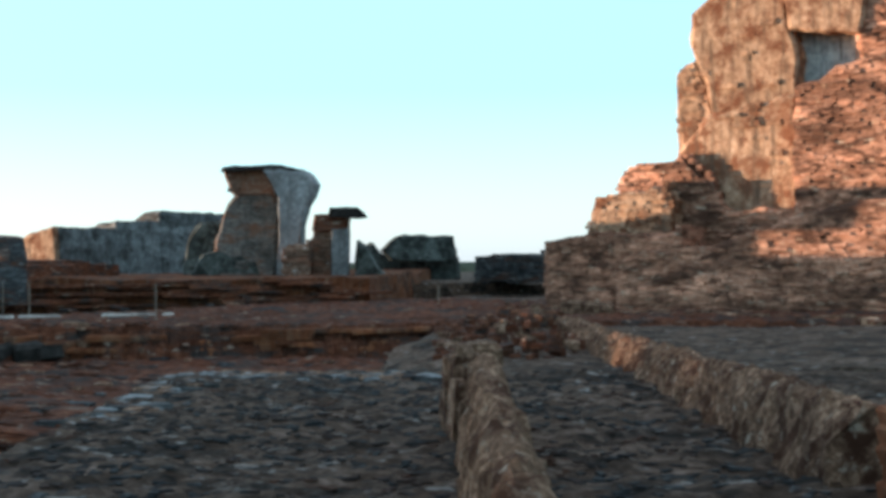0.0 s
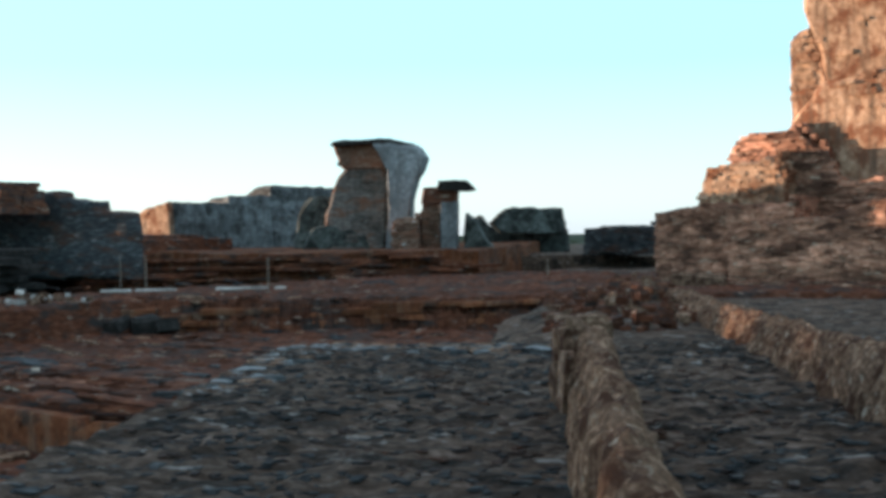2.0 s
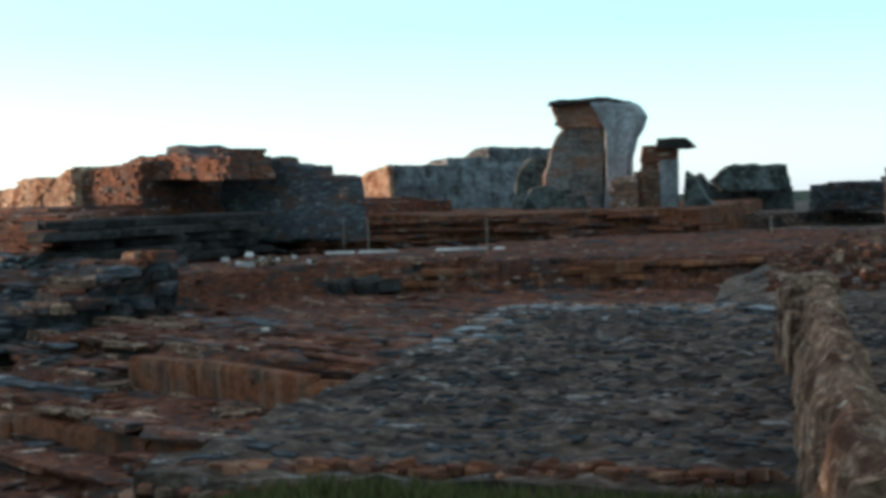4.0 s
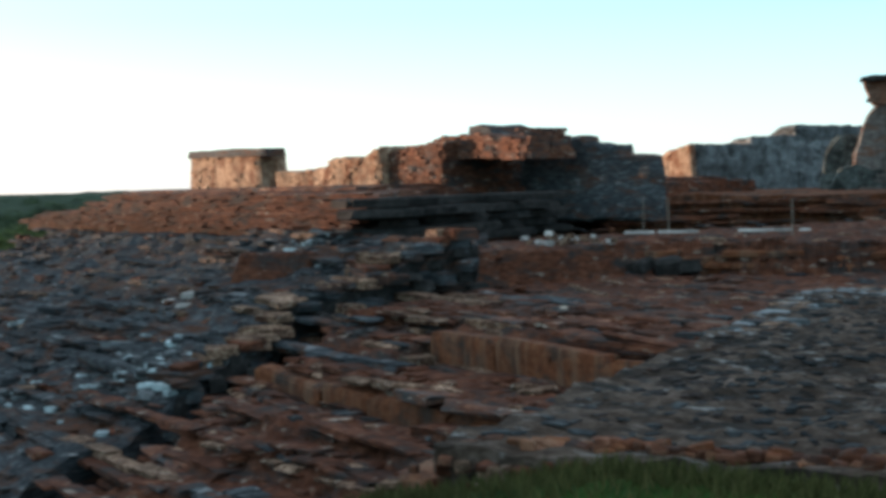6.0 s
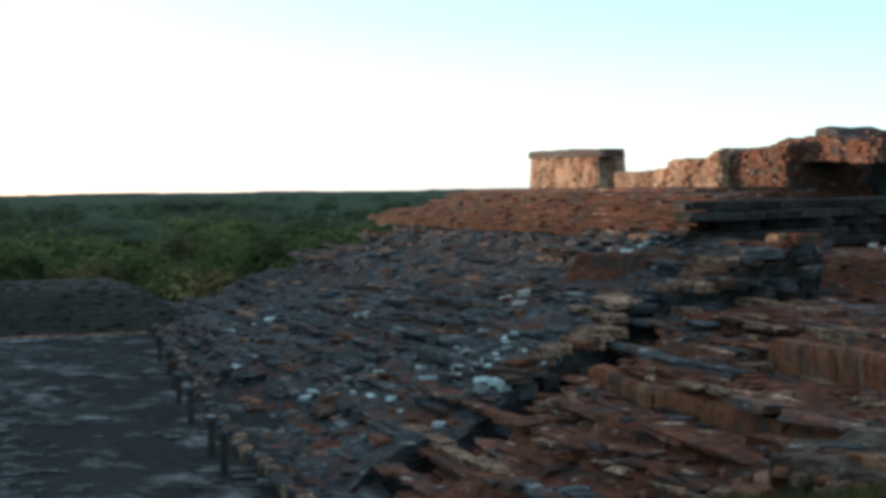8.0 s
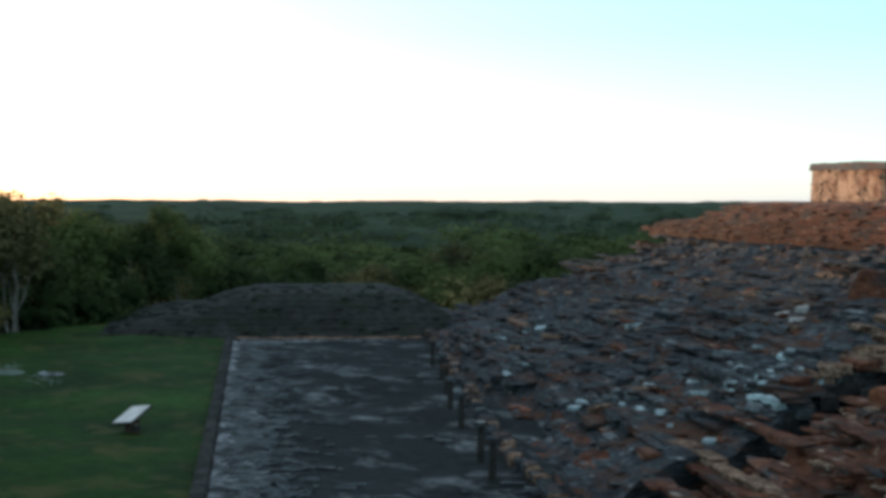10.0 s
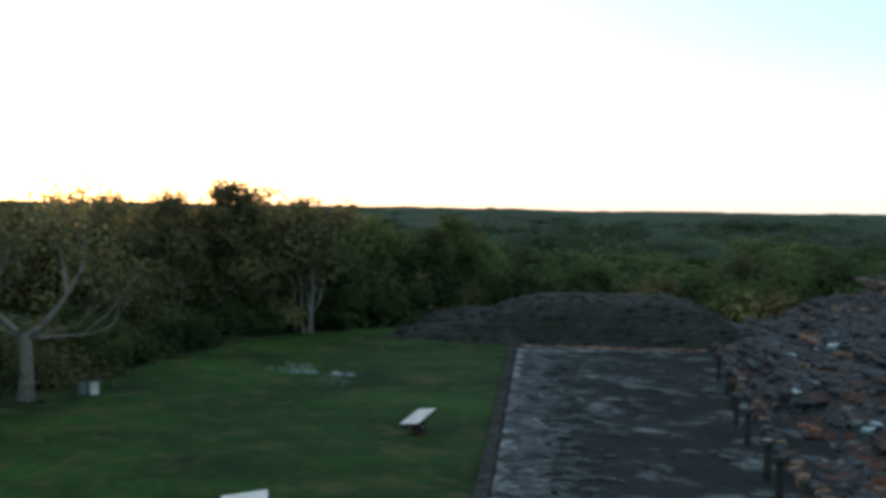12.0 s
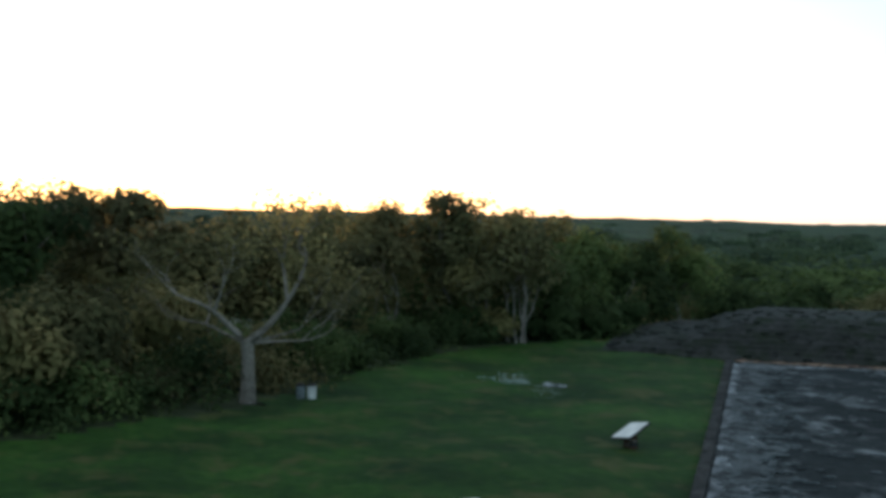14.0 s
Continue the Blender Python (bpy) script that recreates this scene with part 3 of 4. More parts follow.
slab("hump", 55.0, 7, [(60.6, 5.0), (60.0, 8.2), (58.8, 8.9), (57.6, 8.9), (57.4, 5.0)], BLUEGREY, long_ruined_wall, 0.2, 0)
slab("buttress", 49, 4, [(50.53, 5.04), (49.91, 7.2), (49.12, 7.9), (47.96, 7.88), (47.41, 5.05)], DARKGREEN, long_ruined_wall, 0.3, 0, True)
far_ruin = empty("far_ruin", "low grey ruin with a slumped roof far behind", "ruin")
slab("roof", 70, 1.2, [(51.95, 6.59), (50.67, 7.4), (49.96, 7.57), (46.18, 7.41), (45.9, 5.8), (51.14, 5.83)], DARKGREEN, far_ruin, 0.12, 0, True)
slab("wall", 71, 4, [(54.13, 4.38), (53.87, 6.68), (53.4, 7.06), (52.81, 6.48), (51.8, 6.09), (46.4, 6.06), (46.29, 4.4)], DARKGREEN, far_ruin, 0.12, 0, True)
far_wall = empty("far_wall", "low grey wall remains beside the great pyramid", "wall")
slab("wall", 60, 3, [(38.9, 4.63), (38.82, 6.04), (37.38, 6.19), (34.58, 6.1), (34.43, 4.64)], GREY, far_wall, 0.1, 3)
great_pyramid = empty("great_pyramid", "great stepped pyramid of red brick and tan stucco in ruins", "pyramid")
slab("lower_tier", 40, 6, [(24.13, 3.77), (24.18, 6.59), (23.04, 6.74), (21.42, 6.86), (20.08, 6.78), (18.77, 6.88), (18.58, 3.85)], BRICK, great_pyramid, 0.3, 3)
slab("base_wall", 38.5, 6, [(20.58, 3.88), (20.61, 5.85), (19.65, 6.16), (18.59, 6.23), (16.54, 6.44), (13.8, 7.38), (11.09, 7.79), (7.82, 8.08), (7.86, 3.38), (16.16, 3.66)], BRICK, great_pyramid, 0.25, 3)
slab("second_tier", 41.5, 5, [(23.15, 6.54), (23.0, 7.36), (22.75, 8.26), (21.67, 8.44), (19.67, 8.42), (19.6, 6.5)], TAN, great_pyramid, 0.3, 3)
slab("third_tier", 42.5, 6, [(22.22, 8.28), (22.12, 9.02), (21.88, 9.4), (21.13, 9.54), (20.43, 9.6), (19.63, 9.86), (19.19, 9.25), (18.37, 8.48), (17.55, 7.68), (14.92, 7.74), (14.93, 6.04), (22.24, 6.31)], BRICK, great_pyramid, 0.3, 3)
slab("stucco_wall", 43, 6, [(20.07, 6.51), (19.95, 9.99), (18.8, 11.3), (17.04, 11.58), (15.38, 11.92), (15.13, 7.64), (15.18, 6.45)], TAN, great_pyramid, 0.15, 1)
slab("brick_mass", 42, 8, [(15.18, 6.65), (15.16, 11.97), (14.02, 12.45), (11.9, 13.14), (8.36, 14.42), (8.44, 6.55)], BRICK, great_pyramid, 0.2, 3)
slab("pilaster", 44.5, 3, [(20.55, 9.85), (20.61, 13.18), (20.23, 13.55), (19.86, 13.61), (19.31, 12.43), (19.09, 11.43)], TAN, great_pyramid, 0.12, 3)
slab("vault_block", 44, 5, [(18.91, 11.31), (19.22, 12.54), (19.71, 13.63), (19.88, 14.82), (19.79, 15.38), (19.23, 15.85), (18.23, 16.39), (16.08, 16.37), (15.88, 14.66), (15.6, 13.29), (15.61, 11.91)], TAN, great_pyramid, 0.2, 1)
slab("lintel", 43.7, 1.0, [(16.16, 16.33), (15.83, 14.41), (14.49, 14.16), (13.23, 13.96), (12.85, 15.96)], TAN, great_pyramid, 0.12, 0)
slab("chamber_wall", 44.9, 1, [(17.55, 15.61), (13.52, 15.22), (13.56, 11.71), (17.35, 11.95)], CHAMBER, great_pyramid, 0.05, 0)
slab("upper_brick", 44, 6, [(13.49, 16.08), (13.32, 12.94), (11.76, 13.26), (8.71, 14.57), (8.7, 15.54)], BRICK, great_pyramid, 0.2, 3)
acropolis_building = empty("acropolis_building", "ruined brick acropolis building with a deep shaded recess", "building")
slab("lit_block", 24.5, 3.4, [(54.75, 5.67), (54.35, 7.22), (52.57, 7.52), (50.25, 7.68), (48.59, 7.71), (48.58, 5.61)], RED, acropolis_building, 0.15, 3)
slab("top_slab", 25.2, 2, [(51.39, 7.57), (50.01, 8.0), (47.78, 7.98), (44.3, 7.76), (43.49, 7.47), (43.52, 6.86), (50.06, 7.09)], RED, acropolis_building, 0.12, 3)
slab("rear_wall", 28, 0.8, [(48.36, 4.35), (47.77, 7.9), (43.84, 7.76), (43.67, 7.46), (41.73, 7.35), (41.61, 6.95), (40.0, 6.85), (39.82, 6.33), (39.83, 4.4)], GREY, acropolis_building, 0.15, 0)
# dark colour here paints the recess's shade under the overhang
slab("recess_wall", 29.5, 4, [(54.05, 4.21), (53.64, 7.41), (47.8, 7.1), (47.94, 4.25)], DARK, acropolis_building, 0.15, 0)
slab("crown_block", 26, 2, [(48.94, 7.95), (48.87, 8.38), (47.98, 8.41), (47.29, 8.3), (46.9, 7.92)], GREY, acropolis_building, 0.08, 0)
low_wall = empty("low_wall", "low lit wall of pale brick on the long terrace", "wall")
slab("wall", 24, 3, [(63.48, 5.76), (63.2, 6.82), (60.68, 6.82), (57.85, 6.91), (57.49, 7.27), (54.26, 7.33), (52.96, 7.63), (53.0, 5.67)], TAN, low_wall, 0.12, 3)
small_building = empty("small_building", "small sunlit stone building with a flat projecting cornice", "building")
slab("wall_block", 26, 1.6, [(79.5, 5.96), (79.25, 8.05), (69.62, 7.85), (69.38, 5.91)], TAN, small_building, 0.05, 1)
slab("cornice", 25.8, 1.2, [(79.32, 7.91), (79.12, 8.32), (73.63, 8.29), (68.47, 8.18), (68.33, 7.75)], GREY, small_building, 0.05, 0)
slab("annexe", 27, 0.5, [(72.02, 6.04), (71.9, 7.65), (69.4, 7.59), (69.23, 6.03)], TAN, small_building, 0.06, 0)


# ---- worn parapets on the platform ----
def parapet(name, x0, x1, y0, y1, z_near, z_far, width, mat, label, seed, power=0.5):
    """A ridge of rubble that runs away from the viewpoint, with a rounded back."""
    ob = empty(name, label, "parapet")
    v, f = [], []
    rows, sides = int((y1 - y0) / 0.07), 20
    for r in range(rows + 1):
        k = r / rows
        y, x, top = y0 + (y1 - y0) * k, x0 + (x1 - x0) * k, z_near + (z_far - z_near) * k
        e = min(1, (rows - r) / 4 + 0.25)
        for i in range(sides + 1):
            a = math.pi * i / sides
            ca, sa = math.cos(a), math.sin(a)
            px = x + width * (0.5 * math.copysign(abs(ca) ** 0.7, ca)) * (1.75 - 0.75 * sa ** 0.6)
            pz = 4.05 + (top - 4.05) * (sa ** power) * e
            w = 0.07 * fbm(px, y, pz + seed, 1.7) + 0.07 * fbm(px * 1.6, y * 1.6, pz * 0.45 + seed, 4.5) + 0.03 * fbm(px, y, pz * 0.4 + seed, 13.0)
            v.append((px + ca * w, y + w * 0.5, pz + sa * w))
    n = sides + 1
    for r in range(rows):
        for i in range(sides):
            f.append((r * n + i, r * n + i + 1, (r + 1) * n + i + 1, (r + 1) * n + i))
    f.append(tuple(range(n)))
    f.append(tuple(rows * n + i for i in reversed(range(n))))
    mesh_ob("core", v, f, mat, ob)
    return ob


def stone_mesh(name, mat, seed, flat=0.6):
    """One rough stone, a worn block with a chamfered crown, about a metre long before scaling."""
    st = random.getstate()
    random.seed(seed)
    h = Heap()
    h.block(Matrix(), 1.0, 1.0, 1.0, 0.16)
    random.setstate(st)
    me = bpy.data.meshes.new(name)
    me.from_pydata([tuple(p) for p in h.v], [], h.f)
    me.materials.append(mat)
    return me


STONES = {m.name: [stone_mesh("stone", m, k) for k in range(6)] for m in (PALE, RED, GREY, WHITE, REDWALL, DARK, TAN, FACERED, BLUEGREY, CHAMBER, MANTLE)}


def stone(parent, p, sx, sy, sz, mat, rz=None, tilt=0.15):
    ob = new("stone", random.choice(STONES[mat.name]))
    ob.parent = parent
    turn = Euler((random.uniform(-tilt, tilt), random.uniform(-tilt, tilt), random.uniform(0, 6.28) if rz is None else rz)).to_matrix().to_4x4()
    ob.matrix_basis = Matrix.Translation(p) @ turn @ Matrix.Diagonal((sx, sy, sz, 1))
    return ob


near = parapet("parapet", 0.36, 0.42, 5.2, 15.0, 4.93, 4.98, 0.31, PALE, "worn parapet of pale upright rubble with a rounded end", 1.0)
for k in range(60):
    y = random.uniform(5.6, 14.9)
    side = random.choice((-1, 1, 0))
    x = 0.38 + side * random.uniform(0.15, 0.2)
    z = 4.9 + random.uniform(-0.02, 0.03) if side == 0 else random.uniform(4.25, 4.72)
    stone(near, (x, y, z), random.uniform(0.05, 0.1), random.uniform(0.06, 0.16), random.uniform(0.10, 0.24) if side else 0.05, PALE, random.uniform(-0.4, 0.4), 0.2)
stone(near, (0.16, 14.6, 4.68), 0.22, 0.5, 0.6, PALE, 0.2)
stone(near, (0.42, 14.9, 4.98), 0.36, 0.4, 0.24, PALE, 0.1)
for x, y, w, h in ((0.08, 14.75, 0.17, 0.85), (0.2, 14.55, 0.2, 1.0), (0.34, 14.7, 0.18, 0.95), (0.06, 14.2, 0.14, 0.6), (0.14, 13.8, 0.15, 0.7), (0.5, 14.5, 0.15, 0.8)):
    stone(near, (x, y, 4.05 + h / 2), w, 0.34, h, PALE, random.uniform(-0.2, 0.2), 0.07)
far = parapet("parapet", 3.25, 3.3, 10.6, 40.0, 4.84, 4.3, 0.40, PALE, "long low parapet of pale rubble falling away", 7.0, 0.75)
for k in range(80):
    y = 10.7 + 28 * random.random() ** 1.4
    side = random.choice((-1, -1, 1, 0))
    top = 4.86 - (y - 10.6) * 0.018
    x = 3.27 + side * random.uniform(0.12, 0.22)
    z = top - 0.05 if side == 0 else random.uniform(4.2, top - 0.2)
    stone(far, (x, y, z), random.uniform(0.05, 0.1), random.uniform(0.1, 0.3), random.uniform(0.06, 0.14), random.choice((PALE, PALE, PALE, RED)), random.uniform(-0.3, 0.3), 0.2)
end = empty("parapet_pier", "orange-brown brick pier ending the long parapet", "pier")
for k in range(30):
    z = 4.2 + (k // 6) * 0.14
    stone(end, (3.35 + (k % 3) * 0.28, 9.5 + ((k // 3) % 2) * 0.5, z + 0.05), 0.3, 0.52, 0.15, REDWALL, random.uniform(-0.06, 0.06), 0.04)

# brick edging between the grass and the platform
edging = empty("brick_edging", "broken orange brick edging along the grass", "edging", kind="structure")
for k in range(290):
    x = -4.1 + k * 0.04 + random.uniform(-0.03, 0.03)
    y = 8.75 + 0.12 * fbm(x, 0, 0, 0.7) + random.uniform(-0.1, 0.16)
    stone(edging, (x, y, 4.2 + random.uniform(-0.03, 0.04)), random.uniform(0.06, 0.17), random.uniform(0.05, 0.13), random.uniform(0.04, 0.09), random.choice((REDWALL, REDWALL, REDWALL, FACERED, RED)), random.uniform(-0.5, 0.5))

side = Heap()
courses(side, (-4.25, 20.5), (-4.25, 8.4), 2.2, 4.2, 0.2, 0.55, 0.3, drop=0.1)
side.make("masonry", REDWALL, bpy.data.objects["platform"], kind="stuff")

corner = empty("corner_rubble", "broken orange rubble at the platform's corner", "rubble")
for k in range(130):
    x = random.uniform(-5.0, -2.2)
    stone(corner, (x, 8.35 + random.gauss(0, 0.14), 4.14 - random.random() ** 2 * 0.5 - max(-4.2 - x, 0) * 0.7), random.uniform(0.06, 0.18), random.uniform(0.05, 0.12), random.uniform(0.03, 0.09), random.choice((FACERED, REDWALL, FACERED, PALE)))

# pale stones along the platform's far rim
rim = empty("rim_stones", "pale flat rim stones along the platform edge", "edging", kind="structure")
for k in range(295):
    q = random.random()
    x, y = (-4.0 + random.gauss(0, 0.25), random.uniform(15.5, 22)) if q < 0.45 else (random.uniform(-4.1, 0.2), 21.4 + random.gauss(0, 0.4))
    stone(rim, (max(x, -4.1), min(y, 22.1), 4.19), random.uniform(0.12, 0.4), random.uniform(0.1, 0.25), random.uniform(0.04, 0.09), random.choice((PALE, BLUEGREY, GREY, PALE, MANTLE)), None, 0.06)

# tumbled rubble at the foot of the great pyramid
heapo = empty("rubble_heap", "tumbled orange rubble at the pyramid's foot", "rubble")
for k in range(298):
    az, d = random.uniform(-5.6, 0.2), random.uniform(26, 41)
    t = max(0, 1 - abs(az + 3.2) / 3.0)
    p = polar(az, d, 4.1 + random.random() ** 2 * 0.75 * t)
    w = random.uniform(0.12, 0.30)
    stone(heapo, p, w, w * random.uniform(0.5, 1), w * random.uniform(0.4, 0.9), random.choice((RED, FACERED, FACERED, RED, PALE)))
foot = empty("foot_blocks", "pale low course along the pyramid's foot", "edging", kind="structure")
for k in range(90):
    u = 24 - k * 0.18
    stone(foot, site(u, 37.4 - 0.06 * k + random.uniform(-0.3, 0.3), 4.02 + random.uniform(0, 0.12)), random.uniform(0.3, 0.8), random.uniform(0.25, 0.5), random.uniform(0.15, 0.35), random.choice((PALE, TAN, PALE, RED)), 2.6 + random.uniform(-0.2, 0.2))
b = stone(heapo, polar(-6.0, 44.6, 4.35), 1.7, 0.7, 0.45, PALE, 2.6)

# pebbles and chips over the platform
chips = Heap()
for k in range(3800):
    y = 8.8 + 13.2 * random.random()
    x = random.uniform(-4.0, 4.5)
    w = random.uniform(0.02, 0.07)
    m = Matrix.Translation((x, y, platform_z(x, y) + w * 0.1)) @ Matrix.Rotation(random.uniform(0, 6.28), 4, "Z")
    chips.block(m, w * random.uniform(1, 3.2), w, w * 0.3, 0.2)
tagged(chips.make("pebbles", GREY), "scattered grey pebbles and mortar chips", "pebbles", kind="stuff")


# ---- stones of the stepped face ----
def cover(left, count, umin, umax, smax, mats, label, big=1.0):
    heaps = [Heap() for _ in mats]
    ang = math.atan2(AXU.y, AXU.x)
    for k in range(count):
        u, s = random.uniform(umin, umax), random.uniform(-0.2, smax)
        if left and (u < drain_u(s) + 0.1 or s > 13.2):
            continue
        if not left and u > drain_u(s) - 0.9 and s < 14:
            continue
        z = face_height(u, s, left)
        step = abs(face_height(u, s + 0.18, left) - face_height(u, s - 0.18, left))
        if z < -0.1 or (step < 0.16 and random.random() > 0.22):
            continue
        w = big * random.uniform(0.09, 0.24) * (1.7 if random.random() < 0.06 else 1)
        h = w * random.uniform(0.2, 0.5)
        m = Matrix.Translation(site(u, s, z - h * 0.05)) @ Matrix.Rotation(ang + random.gauss(0, 0.09), 4, "Z") @ Matrix.Rotation(random.gauss(0, 0.05), 4, "Y") @ Matrix.Rotation(random.gauss(-0.1, 0.08), 4, "X")
        i = min(int(len(mats) * random.random() ** 1.6), len(mats) - 1)
        heaps[i].block(m, w * (random.uniform(1.3, 3.0) if random.random() < 0.7 else random.uniform(3, 5) * (0.7 if left else 1.4)), w * 0.8, h * (0.75 if left else 1), 0.14)
    for hp, m in zip(heaps, mats):
        if hp.v:
            tagged(hp.make("rubble_stones", m), label, "rubble", kind="stuff")


def strata(left, count, umin, umax, smin, smax, mats, label):
    """Long thin broken courses that follow the treads."""
    heaps = [Heap() for _ in mats]
    ang = math.atan2(AXU.y, AXU.x)
    for k in range(count):
        u, s = random.uniform(umin, umax), random.uniform(smin, smax)
        if (left and (u < drain_u(s) + 0.6 or s > 13.0)) or (not left and s < 14 and u > drain_u(s) - 1.2):
            continue
        z = face_height(u, s, left)
        if z < 0.05:
            continue
        length, h = 0.4 + 4.2 * random.random() ** 2, random.uniform(0.05, 0.2)
        i = min(int(len(mats) * random.random() ** 1.5), len(mats) - 1)
        if left and z < 2.2 + fbm(u, s, 4.0, 0.2) and random.random() < 0.8:
            i = 0
        turn = Matrix.Rotation(ang + random.gauss(0, 0.05), 4, "Z") @ Matrix.Rotation(random.gauss(0.0, 0.025), 4, "Y")
        for part_of in range(random.randint(2, 4)):
            w = length * random.uniform(0.25, 0.5)
            m = Matrix.Translation(site(u, s + random.uniform(-0.05, 0.05), z + h * random.uniform(-0.3, 0.12))) @ turn
            heaps[i].block(m, w, random.uniform(0.2, 0.6), h * random.uniform(0.6, 1.2), 0.28)
            u += w * random.uniform(0.95, 1.15)
    for hp, m in zip(heaps, mats):
        if hp.v:
            tagged(hp.make("broken_courses", m), label, "rubble", kind="stuff")


strata(True, 430, 28, 66, 0.5, 13, (GREY, GREY, GREY, FACERED, PALE), "thin broken courses of lichened stone on the stepped face")
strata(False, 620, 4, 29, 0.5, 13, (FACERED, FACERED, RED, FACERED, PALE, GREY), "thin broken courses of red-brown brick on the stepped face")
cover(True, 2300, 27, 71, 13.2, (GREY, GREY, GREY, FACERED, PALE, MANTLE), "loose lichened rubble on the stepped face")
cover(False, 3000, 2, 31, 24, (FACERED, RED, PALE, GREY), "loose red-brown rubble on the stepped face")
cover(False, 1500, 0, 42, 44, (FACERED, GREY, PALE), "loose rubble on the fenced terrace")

# pale mortar crumbs along the pavement's border and in streaks across it
worn = Heap()
ang = math.atan2(AXU.y, AXU.x)
for k in range(2700):
    if k % 8 < 6:
        u, s = random.uniform(14, 59), -7.4 + abs(random.gauss(0, 0.8))
    elif k % 8 == 6:
        u, s = 59.2 - abs(random.gauss(0, 0.5)), random.uniform(-7.6, -1.0)
    else:
        u, s = random.uniform(16, 58), random.uniform(-7.4, 0.5)
        u = round(u / 3.1) * 3.1 + random.gauss(0, 0.35) + 0.5 * fbm(s, u, 0, 0.5)
        if fbm(u, s, 7.0, 0.35) < 0.05:
            continue
    w = random.uniform(0.04, 0.12)
    worn.block(Matrix.Translation(site(u, s, 0.085 + 0.05 * fbm(u, s, 0, 0.7))) @ Matrix.Rotation(ang + random.gauss(1.57, 0.3), 4, "Z"), w * random.uniform(2, 6), w, 0.035, 0.1)
tagged(worn.make("mortar_crumbs", BLUEGREY), "pale worn mortar crumbs strewn on the dark pavement", "gravel", kind="stuff")

# single blocks that stand out on the face
blocks = empty("fallen_blocks", "larger fallen stone blocks on the stepped face", "rubble")
for u, s, w, m in ((36.4, 8.2, 0.5, WHITE), (36.0, 7.8, 0.35, WHITE), (37.6, 8.0, 0.3, WHITE), (35.05, 5.45, 0.6, MANTLE), (27.2, 4.55, 0.8, BLUEGREY), (28.1, 9.5, 0.45, PALE), (23.5, 7.6, 0.6, PALE), (19.8, 5.7, 0.8, BLUEGREY), (65.7, 12.2, 0.8, PALE), (47.7, 3.5, 0.6, PALE), (47.3, 2.2, 0.55, PALE), (34.8, 3.1, 0.55, PALE), (34.2, 1.9, 0.5, PALE), (61, 6.0, 0.6, PALE), (53, 6.4, 0.5, PALE)):
    left = u > drain_u(s)
    stone(blocks, site(u, s, face_height(u, s, left) + w * 0.08), w * 1.2, w * 0.7, w * 0.35, m)
for k in range(70):
    u, s = random.uniform(28, 66), random.uniform(0.3, 12.5)
    if u > drain_u(s) + 0.2:
        w = random.uniform(0.25, 0.65)
        stone(blocks, site(u, s, face_height(u, s, True) + w * 0.03), w * 1.7, w * 0.6, w * 0.28, random.choice((GREY, GREY, GREY, FACERED, FACERED, PALE)), math.atan2(AXU.y, AXU.x) + random.gauss(0, 0.15), 0.08)
chalk = empty("pale_patches", "patches of small pale bluish stones on the stepped face", "rubble")
for cu, cs, n, ru, rs in ((35.8, 11.9, 38, 0.8, 0.5), (30.4, 4.7, 80, 1.1, 0.5), (32.5, 5.4, 40, 1.4, 0.5), (43.0, 2.2, 24, 0.5, 1.2), (35.0, 2.6, 34, 0.7, 1.0), (50.5, 3.0, 20, 0.5, 1.2), (31.0, 3.9, 30, 1.0, 0.5)):
    for k in range(n):
        u, s = cu + random.gauss(0, ru), min(cs + random.gauss(0, rs), 12.9)
        if u > drain_u(s) + 0.3:
            w = random.uniform(0.1, 0.3)
            stone(chalk, site(u, s, face_height(u, s, True) + 0.05), w * 1.5, w, w * 0.5, random.choice((BLUEGREY, BLUEGREY, CHAMBER, GREY)), None, 0.2)
lip = empty("drain_lip", "flat broken slabs overhanging the collapsed drain", "ledge")
for k in range(58):
    s = random.uniform(4.6, 12.9)
    u = drain_u(s) + random.uniform(0.25, 1.1)
    stone(lip, site(u, s, face_height(u + 0.3, s, True) + random.uniform(0.02, 0.18)), random.uniform(0.6, 1.5), random.uniform(0.4, 0.8), random.uniform(0.14, 0.3), random.choice((GREY, PALE, FACERED, GREY)), math.atan2(AXU.y, AXU.x) + random.gauss(0, 0.2), 0.07)
# dark strip and stones paint the shadow under the drain's overhanging lip
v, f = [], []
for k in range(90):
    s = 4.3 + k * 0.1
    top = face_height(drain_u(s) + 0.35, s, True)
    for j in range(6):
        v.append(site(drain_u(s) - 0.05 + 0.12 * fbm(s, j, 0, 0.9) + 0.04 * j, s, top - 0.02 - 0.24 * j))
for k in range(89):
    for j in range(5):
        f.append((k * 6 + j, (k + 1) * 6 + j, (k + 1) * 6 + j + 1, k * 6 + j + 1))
tagged(mesh_ob("drain_wall", v, f, DARK), "broken wall of the collapsed drain, darkened for its shade", "drain", kind="structure")
bank = empty("drain_bank", "broken stones lining the collapsed drain, mostly darkened for shade", "rubble")
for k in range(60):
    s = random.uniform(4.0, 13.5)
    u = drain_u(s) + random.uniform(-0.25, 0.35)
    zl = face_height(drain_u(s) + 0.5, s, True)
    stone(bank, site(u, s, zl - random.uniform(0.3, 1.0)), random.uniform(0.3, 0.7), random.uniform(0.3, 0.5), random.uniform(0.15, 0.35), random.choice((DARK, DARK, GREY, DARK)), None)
# ledge slabs coloured dark for the shaded end face of the terrace
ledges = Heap()
